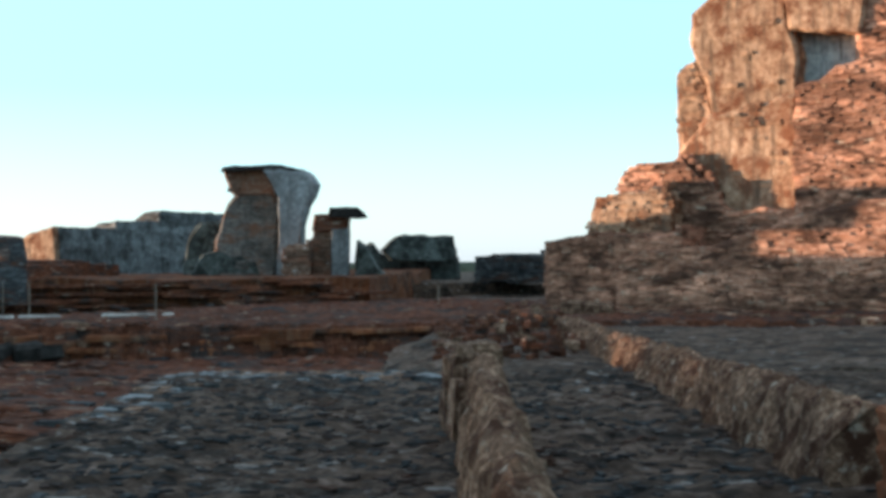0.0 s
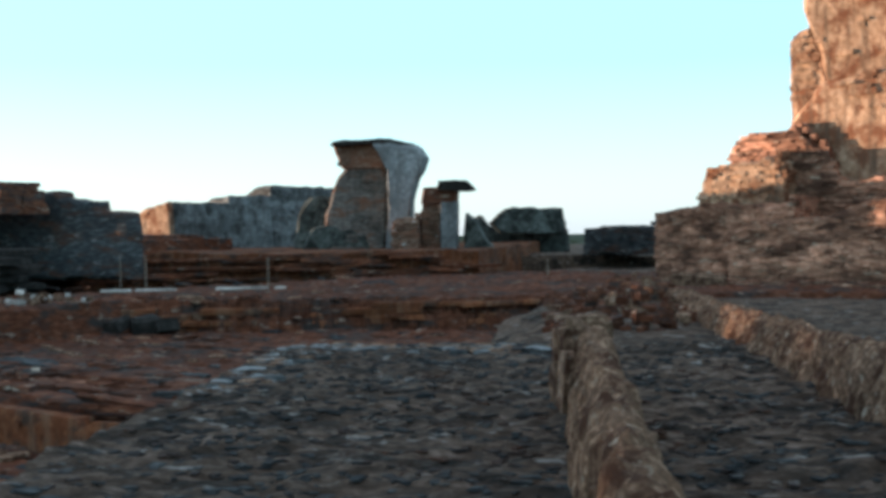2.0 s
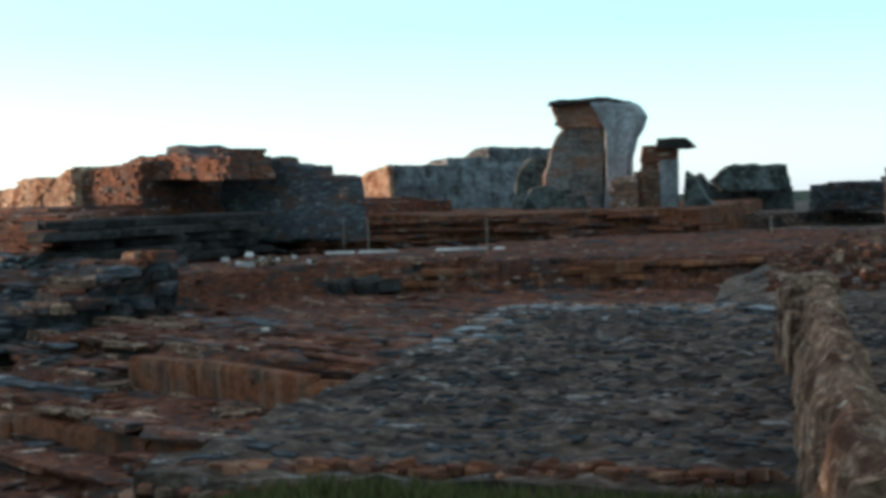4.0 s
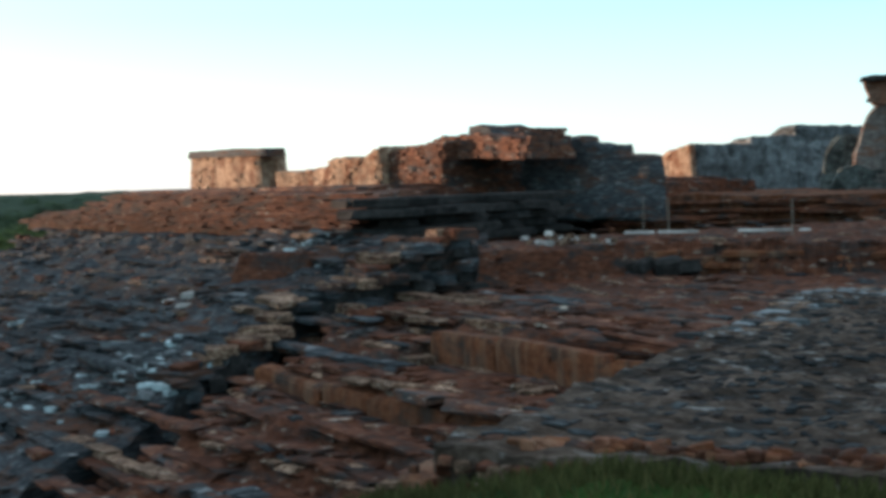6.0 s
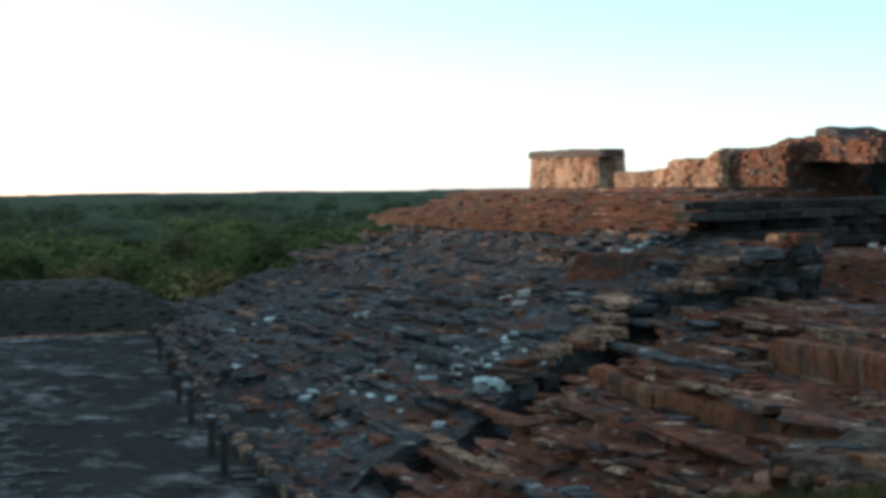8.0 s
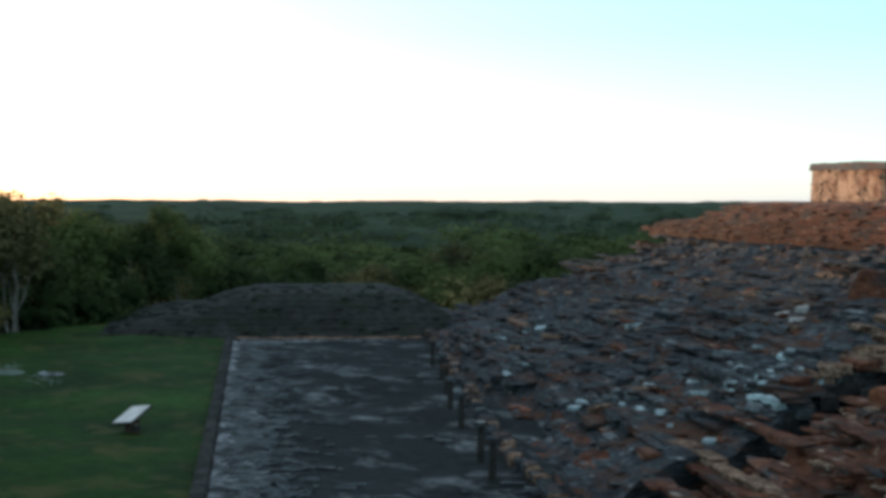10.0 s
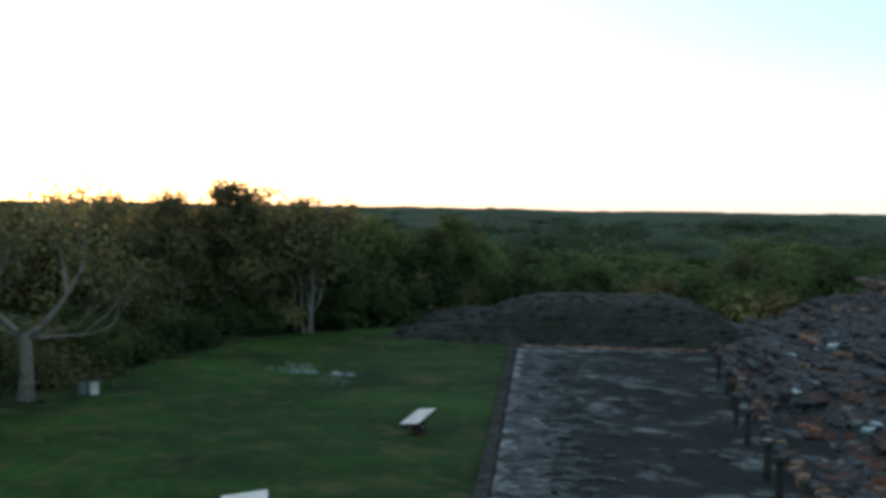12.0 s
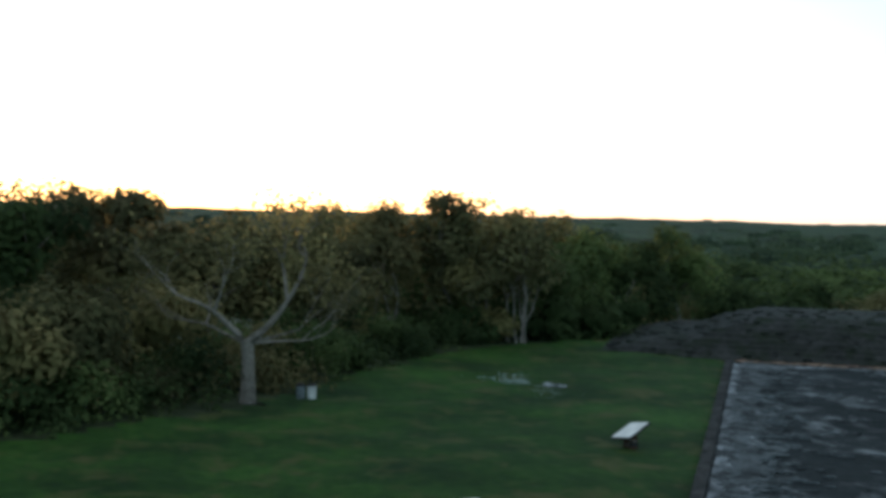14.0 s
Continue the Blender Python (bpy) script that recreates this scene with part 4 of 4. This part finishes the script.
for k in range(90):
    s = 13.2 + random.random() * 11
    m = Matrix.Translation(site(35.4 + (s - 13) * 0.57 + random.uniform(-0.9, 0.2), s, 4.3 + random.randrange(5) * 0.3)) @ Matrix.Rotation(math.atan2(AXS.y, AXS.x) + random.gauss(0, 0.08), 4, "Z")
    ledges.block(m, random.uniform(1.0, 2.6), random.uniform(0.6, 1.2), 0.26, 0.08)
tagged(ledges.make("ledge_slabs", DARK), "layered ledge slabs at the terrace's end, darkened for its shade", "ledge", kind="stuff")
tc = Heap()
for k, (s0, z1, u0, u1) in enumerate(LAYERS[:9]):
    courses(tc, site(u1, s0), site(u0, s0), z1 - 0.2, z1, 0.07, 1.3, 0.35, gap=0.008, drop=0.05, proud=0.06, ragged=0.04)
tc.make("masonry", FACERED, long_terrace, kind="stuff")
tc = Heap()
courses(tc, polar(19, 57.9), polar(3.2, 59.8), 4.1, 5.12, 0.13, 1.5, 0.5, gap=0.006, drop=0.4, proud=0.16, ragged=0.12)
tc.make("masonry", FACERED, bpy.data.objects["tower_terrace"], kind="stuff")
# facing of the fenced terrace and of the red wall below it
tc = Heap()
courses(tc, (-22, 39.1), (-1.5, 39.3), 3.2, 4.12, 0.17, 1.5, 0.5, gap=0.006, drop=0.35, proud=0.13, ragged=0.15)
tc.make("masonry", REDWALL, FACE_R, kind="stuff")
redw = Heap()
courses(redw, site(23.0, 8.25), site(12.5, 8.25), 2.3, 3.0, 0.7, 3.4, 0.4, gap=0.002, drop=0.0, proud=0.012)
courses(redw, site(26.0, 6.1), site(17.5, 6.1), 1.5, 2.15, 0.6, 2.8, 0.4, gap=0.002, drop=0.05, proud=0.015)
redw.make("plaster_facing", REDWALL, FACE_R, kind="stuff")
curb = empty("kerb_strip", "white broken kerb strips before the fence", "kerb", kind="structure")
for a0, a1 in ((18.2, 17.0), (16.8, 15.2), (13.6, 11.6), (11.2, 10.6)):
    n = int((a0 - a1) * 3)
    for k in range(n):
        stone(curb, polar(a0 + (a1 - a0) * k / n, 43.2, 4.35), 0.3, 0.14, 0.07, WHITE, random.uniform(-0.1, 0.1), 0.05)

# dark stones that stand in for a dark hollow in the terrace
hollow = empty("hollow_stones", "dark stones standing in for a hollow in the red terrace", "boulder")
for x, y, w in ((-11.4, 39.6, 0.8), (-10.7, 39.3, 0.6), (-12.2, 39.5, 0.6), (-11.0, 39.9, 0.5)):
    stone(hollow, (x, y - 1.4, 3.5), w, 0.6, 0.6 * w, DARK, None, 0.35)
pile = empty("pale_pile", "small pile of pale stones on the terrace", "rubble")
for k in range(26):
    p = polar(20.6 + random.gauss(0, 0.8), 40 + random.gauss(0, 0.4), 4.2 + abs(random.gauss(0, 0.12)))
    w = random.uniform(0.12, 0.3)
    stone(pile, p, w, w * 0.8, w * 0.6, random.choice((PALE, WHITE, PALE)))


# ---- fence posts ----
def pole(p, h, name="fence_post", r=0.022, mat=BARK, label="thin pale fence post on the terrace", group="fence posts on the terrace"):
    ob = tagged(new(name), label, "post", group)
    ob.location = p
    hp = Heap()
    hp.tube([Vector((0, 0, -0.15)), Vector((0.01, 0, h * 0.5)), Vector((0.0, 0.01, h))], [r, r, r * 0.9], 8)
    hp.make("shaft", mat, ob)
    cp = Heap()
    cp.tube([Vector((0, 0, h)), Vector((0, 0, h + 0.05))], [r * 1.4, r * 1.1], 8)
    cp.make("cap", mat, ob)
    return ob


for az, d, z, h in ((16.6, 45, 4.3, 1.0), (17.6, 52, 4.3, 0.9), (11.7, 44, 4.2, 1.0), (0.2, 55, 3.95, 0.9)):
    pole(polar(az, d, z), h)

# short dark posts with stone caps at the pyramid's foot
for u, s in ((49.5, -0.5), (45.5, -0.7), (42.2, -1.0), (39.2, -1.3), (36.0, -1.45), (31.3, -1.7), (29.1, -1.8)):
    ob = tagged(new("wooden_post"), "short dark wooden post beside the pyramid's foot", "post", "posts at the pyramid's foot")
    ob.location = site(u, s, 0.0)
    hp = Heap()
    hp.tube([Vector((0, 0, -0.2)), Vector((0.02, 0, 0.45)), Vector((0, 0.02, 0.85))], [0.09, 0.08, 0.075], 8)
    hp.make("shaft", WOOD, ob)
    cp = Heap()
    cp.block(Matrix.Translation((0, 0, 0.91)) @ Matrix.Rotation(0.5, 4, "Z"), 0.28, 0.24, 0.12)
    cp.make("cap_stone", GREY, ob)
kerb = empty("foot_kerb", "pale kerb stones along the pyramid's foot", "kerb", kind="structure")
for k in range(150):
    u = 24 + k * 0.3
    stone(kerb, site(u, (1.3 - 0.066 * (65 - u) if u > 33 else -0.8) - 0.1 + 0.25 * fbm(u, 0, 0, 0.5), 0.14), random.uniform(0.25, 0.5), 0.3, random.uniform(0.15, 0.4), random.choice((GREY, PALE, GREY)), 2.6)
edge = empty("lawn_kerb", "dark kerb between pavement and lawn", "kerb", kind="structure")
for k in range(130):
    stone(edge, site(14 + k * 0.355, -7.95, 0.06), 0.36, 0.3, 0.16, DARK, math.atan2(AXU.y, AXU.x), 0.03)
for k in range(16):
    stone(edge, site(59.8 + random.uniform(-0.3, 0.3), -7.4 + k * 0.5, 0.06), 0.5, 0.5, 0.1, PALE, None, 0.03)


# ---- the temple mound ----
def mound_z(u, s):
    a = max(min((u - 61.0) / 5.0, (76 - u) / 4, (s + 11.2) / 5.5, (3.5 - s) / 4.5, 1), 0)
    b = max(min((u - 60.8) / 4.0, (76 - u) / 4, (s + 14.2) / 5.0, (3.5 - s) / 4.5, 1), 0)
    z = max(1.78 * math.sin(a * math.pi / 2), 0.95 * math.sin(b * math.pi / 2))
    return tread(z, 0.22, 2.0) + 0.05 * fbm(u, s, 0, 1.2)


v, f = [], []
n = 90
for i in range(n):
    for j in range(n):
        u, s = 60.5 + i * 16 / (n - 1), -14.5 + j * 18.5 / (n - 1)
        v.append(site(u, s, mound_z(u, s) - 0.08))
for i in range(n - 1):
    for j in range(n - 1):
        f.append((i * n + j, (i + 1) * n + j, (i + 1) * n + j + 1, i * n + j + 1))
mound = empty("temple_mound", "low dark stepped temple mound beyond the pavement", "mound")
mesh_ob("body", v, f, MOUND, mound)
hp = Heap()
for k in range(220):
    u, s = random.uniform(60.6, 70), random.uniform(-13.5, 3)
    w = random.uniform(0.08, 0.25)
    m = Matrix.Translation(site(u, s, mound_z(u, s) - 0.02)) @ Matrix.Rotation(AXS.angle_signed(Vector((1, 0))) + random.gauss(0, 0.2), 4, "Z")
    hp.block(m, w * 1.6, w * 0.7, w * 0.3)
hp.make("loose_rubble", MOUND, mound, kind="stuff")


# ---- signs, bin and smoky patch on the lawn ----
def sign(p, rz, label):
    ob = tagged(new("information_panel"), label, "sign", "panels on the lawn")
    ob.matrix_basis = Matrix.Translation(p) @ Matrix.Rotation(rz, 4, "Z")
    bm = Heap()
    bm.block(Matrix.Translation((0, 0, 0.13)), 0.4, 0.16, 0.42, 0.01)
    bm.make("base", RED, ob, "dark brick base")
    tilt = Matrix.Translation((0, 0, 0.43)) @ Matrix.Rotation(radians(30), 4, "X") @ Matrix.Rotation(radians(-10), 4, "Y")
    fr = Heap()
    fr.block(tilt, 0.92, 0.76, 0.05, 0.0)
    fr.make("frame", WOOD, ob)
    pn = Heap()
    pn.block(tilt @ Matrix.Translation((0, 0, 0.035)), 0.86, 0.70, 0.02, 0.0)
    pn.make("panel", PAINT, ob, "pale blank-looking panel")
    return ob


sign(polar(63.5, 36.3, 0.05), radians(63 - 52), "low tilted information panel on a dark brick base")
sign(polar(70.6, 25.6, 0), radians(71), "low tilted information panel near the knoll")
bin_ = empty("litter_bin", "small pale litter bin with a dark lid by the bushes", "bin")
bp = polar(76.9, 43.6, 0)
hp = Heap()
for k, x in enumerate((-0.17, 0.17)):
    q = bp + Vector((x * 0.2, x, 0))
    h2 = Heap()
    h2.tube([q, q + Vector((0, 0, 0.5))], [0.13, 0.15], 12)
    h2.make("drum", PAINT if k else BLUEGREY, bin_)
    h3 = Heap()
    h3.tube([q + Vector((0, 0, 0.5)), q + Vector((0, 0, 0.58))], [0.16, 0.1], 12)
    h3.make("lid", WOOD, bin_)
# pale crumbs and stones added in place of a thin smoke-like patch
ash = empty("smoky_patch", "pale crumbs and stones standing in for a smoky patch on the lawn", "ash")
ac = polar(66.9, 49.0, 0.05)
hp = Heap()
for k in range(4200):
    r, a = abs(random.gauss(0, 1.25)), random.uniform(0, 6.28)
    w = random.uniform(0.012, 0.03)
    hp.block(Matrix.Translation((ac.x + math.cos(a) * r, ac.y + math.sin(a) * r * 0.8, 0.06)) @ Matrix.Rotation(a, 4, "Z"), w * 2, w, 0.05)
hp.make("ash", CHAMBER, ash, kind="stuff")
for k in range(4):
    stone(ash, (ac.x + 0.4 + random.gauss(0, 0.35), ac.y + random.gauss(0, 0.2), 0.1), 0.34, 0.25, 0.1, MANTLE)


# ---- trees ----
def limbs(heap, p, d, length, r, depth, rnd, tips, sides=6, lift=0.075):
    pts, radii = [p], [r]
    q = p
    for k in range(4):
        d = (d + Vector((rnd.uniform(-0.25, 0.25), rnd.uniform(-0.25, 0.25), rnd.uniform(-0.125, 0.125) + lift))).normalized()
        q = q + d * length / 4
        pts.append(q)
        radii.append(r * (1 - 0.13 * (k + 1)))
    heap.tube(pts, radii, sides)
    tips.append((q, depth))
    if depth > 0:
        for k in range(2 if depth > 2 else 3):
            side = Vector((rnd.uniform(-1, 1), rnd.uniform(-1, 1), rnd.uniform(-0.3, 0.3) + lift * 4))
            nd = (d + side * 0.85).normalized()
            limbs(heap, pts[-1] if k < 2 else pts[2], nd, length * rnd.uniform(0.62, 0.85), r * 0.5, depth - 1, rnd, tips, max(4, sides - 1), lift)


def tree(base, height, spread, seed, leaf=LEAF, density=1500, size=0.22, label="dense green tree at the forest's edge", trunks=1, low=0.35, bark=BARK, group="trees of the forest edge"):
    rnd = random.Random(seed)
    t = tagged(new("tree"), label, "tree", group)
    t.location = base
    wood, tips = Heap(), []
    for k in range(trunks):
        o = Vector((rnd.uniform(-0.7, 0.7), rnd.uniform(-0.7, 0.7), -0.3)) if trunks > 1 else Vector((0, 0, -0.3))
        d = Vector((rnd.uniform(-0.25, 0.25), rnd.uniform(-0.25, 0.25), 1)).normalized()
        limbs(wood, o, d, height * 0.45, height * 0.022 / trunks ** 0.4, 2, rnd, tips)
    wood.make("trunk", bark, t)
    crown = Heap()
    lobes = []
    for k in range(9):
        a, q = rnd.uniform(0, 6.28), rnd.random() ** 0.5
        zz = low + (1 - low) * rnd.random()
        reach = spread * (1 - 0.55 * max(zz - 0.6, 0) / 0.4)
        lobes.append((Vector((math.cos(a) * q * reach, math.sin(a) * q * reach, height * zz * 0.88)), spread * rnd.uniform(0.3, 0.5)))
    lobes += [(e, spread * 0.28) for e, k in tips if k == 0]
    st = random.getstate()
    random.seed(seed)
    for k in range(density):
        c, r = lobes[k % len(lobes)]
        d = Vector((rnd.gauss(0, 1), rnd.gauss(0, 1), rnd.gauss(0, 0.75))).normalized() * (r * rnd.uniform(0.5, 1.12))
        p = c + d
        if p.z > 0.2:
            crown.card(p, size * rnd.uniform(0.7, 1.3), d + Vector((0, 0, 0.5 * r)), 0.12)
    random.setstate(st)
    crown.make("crown", leaf, t)
    return t


# the pale bare-limbed tree on the lawn's edge
pale = tagged(new("tree"), "pale wide-forking tree with bare twisting limbs", "tree")
pale.location = polar(79.3, 43.6, 0)
rnd = random.Random(11)
wood, tips = Heap(), []
L, UP = Vector((math.cos(radians(79.3)), math.sin(radians(79.3)), 0)), Vector((0, 0, 1))
fork = UP * 1.9 - L * 0.05
wood.tube([UP * -0.2, UP * 0.6 + L * 0.02, UP * 1.3, fork], [0.29, 0.22, 0.2, 0.2], 10)
wood.make("trunk", BARK, pale)
for side, rise, length, r, dep in ((-0.62, 0.62, 1.5, 0.13, 4), (0.8, 0.6, 1.9, 0.145, 4), (1.0, 0.12, 1.7, 0.05, 3), (-0.9, 0.3, 1.6, 0.06, 3), (0.95, 0.3, 1.7, 0.055, 4)):
    lw = Heap()
    d = (L * side + UP * rise + Vector((0.15 * rnd.uniform(-1, 1), 0.15 * rnd.uniform(-1, 1), 0))).normalized()
    limbs(lw, fork - UP * 0.1, d, length, r, dep, rnd, tips, 7, 0.02)
    lw.make("limb", BARK, pale)
tw = Heap()
for e, k in tips:
    for i in range(7):
        c = e + Vector((rnd.gauss(0, 0.4), rnd.gauss(0, 0.4), rnd.gauss(0.1, 0.3)))
        tw.card(c, 0.11, Vector((rnd.gauss(0, 1), rnd.gauss(0, 1), 1)))
tw.make("crown", LEAFDRY, pale)

# trees behind the lawn's edge
for k, (az, d, h, sp, lf, tr) in enumerate((
        (70.2, 66, 7.7, 3.0, LEAFDRY, 2), (73.5, 66, 6.8, 3.2, LEAFDRY, 2), (76.0, 62, 6.5, 3.0, LEAFDRY, 1), (78.5, 60, 6.0, 3.2, LEAFDRY, 1),
        (81.5, 58, 5.9, 3.2, LEAFDRY, 1), (85.2, 52, 7.2, 2.6, LEAFDRY, 1), (86.9, 50, 8.0, 2.8, LEAFDRY, 1), (89.0, 47, 7.3, 3.2, LEAF, 1), (91.5, 45, 6.3, 3.4, LEAF, 1),
        (86.0, 42, 4.0, 2.6, LEAFDRY, 1), (89.5, 40, 3.8, 2.6, LEAFDRY, 1), (82.5, 48, 3.8, 2.6, LEAFDRY, 1), (66.0, 76, 5.6, 3.2, LEAF, 2), (63.8, 80, 5.4, 3.2, LEAF, 1), (61.5, 84, 5.4, 3.2, LEAF, 1), (72.0, 74, 6.0, 3.4, LEAF, 1), (95, 44, 6.3, 3.4, LEAF, 1), (99, 45, 6.3, 3.4, LEAF, 1), (104, 45, 6.3, 3.4, LEAF, 1),
        # the low ones at azimuth 66 to 71 are added to block sun from the lawn
        (75, 72, 5.6, 3.6, LEAF, 1), (66.8, 71, 4.6, 3.0, LEAF, 1), (66.6, 68.5, 2.4, 1.9, LEAF, 1), (65.3, 70, 2.2, 2.0, LEAF, 1), (64.4, 73, 2.4, 2.2, LEAF, 1), (68.9, 68.5, 2.4, 1.9, LEAF, 1), (67.7, 70, 2.6, 2.2, LEAF, 1), (69.9, 66.5, 2.2, 1.7, LEAFDRY, 1), (70.7, 65, 2.2, 1.7, LEAF, 1), (68.4, 73, 5.0, 3.0, LEAF, 1), (70, 75, 5.4, 3.2, LEAF, 1), (67.6, 79, 5.4, 3.4, LEAF, 1), (79.5, 70, 5.6, 3.8, LEAF, 1), (83, 64, 5.4, 3.6, LEAF, 1), (69, 80, 5.6, 3.6, LEAF, 1), (87, 60, 5.6, 3.6, LEAF, 1), (92, 56, 5.8, 3.6, LEAF, 1), (68.7, 67, 6.8, 2.8, LEAFDRY, 2))):
    tree(polar(az, d, -0.6), h, sp, 100 + k, lf, 4200, 0.14, "tall tree with drooping olive foliage behind the lawn" if lf is LEAFDRY else "dense dark green tree behind the lawn", tr, 0.3)

thin = tree(polar(67.9, 65.5, 0), 5.6, 2.2, 199, LEAFDRY, 1600, 0.13, "slender pale-trunked trees at the lawn's far edge", 3, 0.62)

# bushes on the bank below the lawn
for k in range(72):
    y = -8 + (k % 36) * 1.0 + random.uniform(-0.4, 0.4)
    x = lawn_edge(y) - random.uniform(0.9, 4.0) - (k // 36) * random.uniform(3, 9)
    if 66.2 < math.degrees(math.atan2(-x, y)) < 69.6:
        continue
    b = tree((x, y, -0.5), random.uniform(1.3, 2.6), random.uniform(1.4, 2.2), 300 + k, random.choice((LEAF, LEAFDRY, LEAF)), 900, 0.10, "low leafy bush on the bank below the lawn", 1, 0.15, WOOD, "bushes below the lawn")
    b.name = "bush"
    b["category"] = "bush"

# the nearer forest trees
for k in range(46):
    az = 40.5 + 22.5 * random.random() if k % 4 else 62 + 40 * random.random()
    d = random.uniform(84, 118)
    top = 6 + d * math.tan(radians(random.uniform(-3.2, -1.5)))
    tree(polar(az, d, -3.2), (top + 3.2) * 0.85, random.uniform(3.4, 4.6), 500 + k, LEAF if k % 5 else LEAFDRY, 3000, 0.19, "broad green forest tree", 1, 0.3)


# the far forest, canopy behind canopy to the horizon
def far_forest(name, d0, d1, count, cards, e0, e1, az0, az1, leaf, label):
    hp = Heap()
    for k in range(count):
        az = random.uniform(az0, az1)
        q = random.random()
        d = d0 * (d1 / d0) ** q
        r = random.uniform(3.4, 7.2) * (d / d0) ** 0.3
        el = e0 + (e1 - e0) * q + 0.14 * fbm(az * 0.25, d * 0.01, 2.0, 1.0) + random.uniform(-0.3, 0.1)
        top = 6 + d * math.tan(radians(el))
        c = polar(az, d, top - r)
        for i in range(cards):
            dr = Vector((random.gauss(0, 1), random.gauss(0, 1), abs(random.gauss(0.55, 0.6)))).normalized()
            p = c + Vector((dr.x * r * 1.2, dr.y * r * 1.2, dr.z * r)) * random.uniform(0.8, 1.06)
            hp.card(p, r * 0.075, dr + Vector((0, 0, 0.1)), 0.06)
        o = len(hp.v)
        for ring in range(3):
            for i in range(8):
                a, lift, wide = i / 8 * 6.28 + ring * 0.4, (-0.5, 0.3, 0.72)[ring], (1.05, 0.98, 0.55)[ring] * random.uniform(0.9, 1.05)
                hp.v.append(c + Vector((math.cos(a) * r * 1.1 * wide, math.sin(a) * r * 1.1 * wide, r * lift)))
        for ring in range(2):
            for i in range(8):
                j = (i + 1) % 8
                hp.f.append((o + ring * 8 + i, o + ring * 8 + j, o + ring * 8 + 8 + j, o + ring * 8 + 8 + i))
        hp.f.append(tuple(o + 16 + i for i in range(8)))
        for i in range(10):
            a = i / 10 * 6.28
            p = c + Vector((math.cos(a) * r * 0.8, math.sin(a) * r * 0.8, -r * 0.4))
            hp.card(p, r * 0.55, Vector((math.cos(a), math.sin(a), 0.3)))
    return tagged(hp.make(name, leaf), label, "forest", kind="stuff")


def hills():
    """Wooded country rising gently to the skyline."""
    v, f = [], []
    na, nd = 260, 46
    for i in range(na):
        az = 28 + 92 * i / (na - 1)
        for j in range(nd):
            q = j / (nd - 1)
            d = 165 * (1900 / 165) ** q
            x, y = -math.sin(radians(az)) * d, math.cos(radians(az)) * d
            el = -2.0 + 1.97 * min(q * 1.2, 1) ** 0.6 + 0.16 * fbm(x, y, 0, 0.0022) * q + 0.06 * fbm(x, y, 5.0, 0.011)
            v.append((x, y, 6 + d * math.tan(radians(el)) + 1.6 * fbm(x, y, 1.0, 0.05) * (1 - 0.6 * q) - 3.0 * max(q - 0.93, 0) / 0.07))
    for i in range(na - 1):
        for j in range(nd - 1):
            f.append((i * nd + j, (i + 1) * nd + j, (i + 1) * nd + j + 1, i * nd + j + 1))
    return tagged(mesh_ob("wooded_hills", v, f, HILLS, smooth=True), "distant hills covered by closed green forest", "hills", kind="structure")


hills()
far_forest("near_canopy", 100, 190, 170, 760, -2.4, -0.8, 34, 112, LEAF, "closed dark green forest canopy")
far_forest("middle_canopy", 180, 420, 240, 520, -0.95, -0.3, 34, 112, LEAFFAR, "rolling green forest canopy")
far_forest("far_canopy", 420, 1500, 700, 120, -0.42, 0.03, 34, 114, LEAFFAR, "distant forest ridge along the horizon")
far_forest("hidden_canopy", 150, 400, 220, 60, -0.4, 0.0, 114, 394, LEAF, "forest canopy behind the ruins")


# ---- grass blades at the knoll's edge ----
hp = Heap()
for k in range(16000):
    x, y = random.uniform(-4.4, 4.0), 8.7 - abs(random.gauss(0, 0.9))
    z = 4.20 + 0.05 * fbm(x, y, 0, 0.6) - max(y - 8.0, 0) * 0.5 - max(-2.8 - x, 0) * 0.04 * max(y - 3, 0)
    a, h = random.uniform(0, 6.28), random.uniform(0.05, 0.16)
    w = Vector((math.cos(a), math.sin(a), 0)) * 0.012
    b = Vector((x, y, z))
    tip = b + Vector((random.gauss(0, 0.04), random.gauss(0, 0.04), h))
    o = len(hp.v)
    hp.v += [b - w, b + w, tip]
    hp.f.append((o, o + 1, o + 2))
tagged(hp.make("grass_blades", BLADE), "long green grass at the knoll's edge", "grass", kind="stuff")
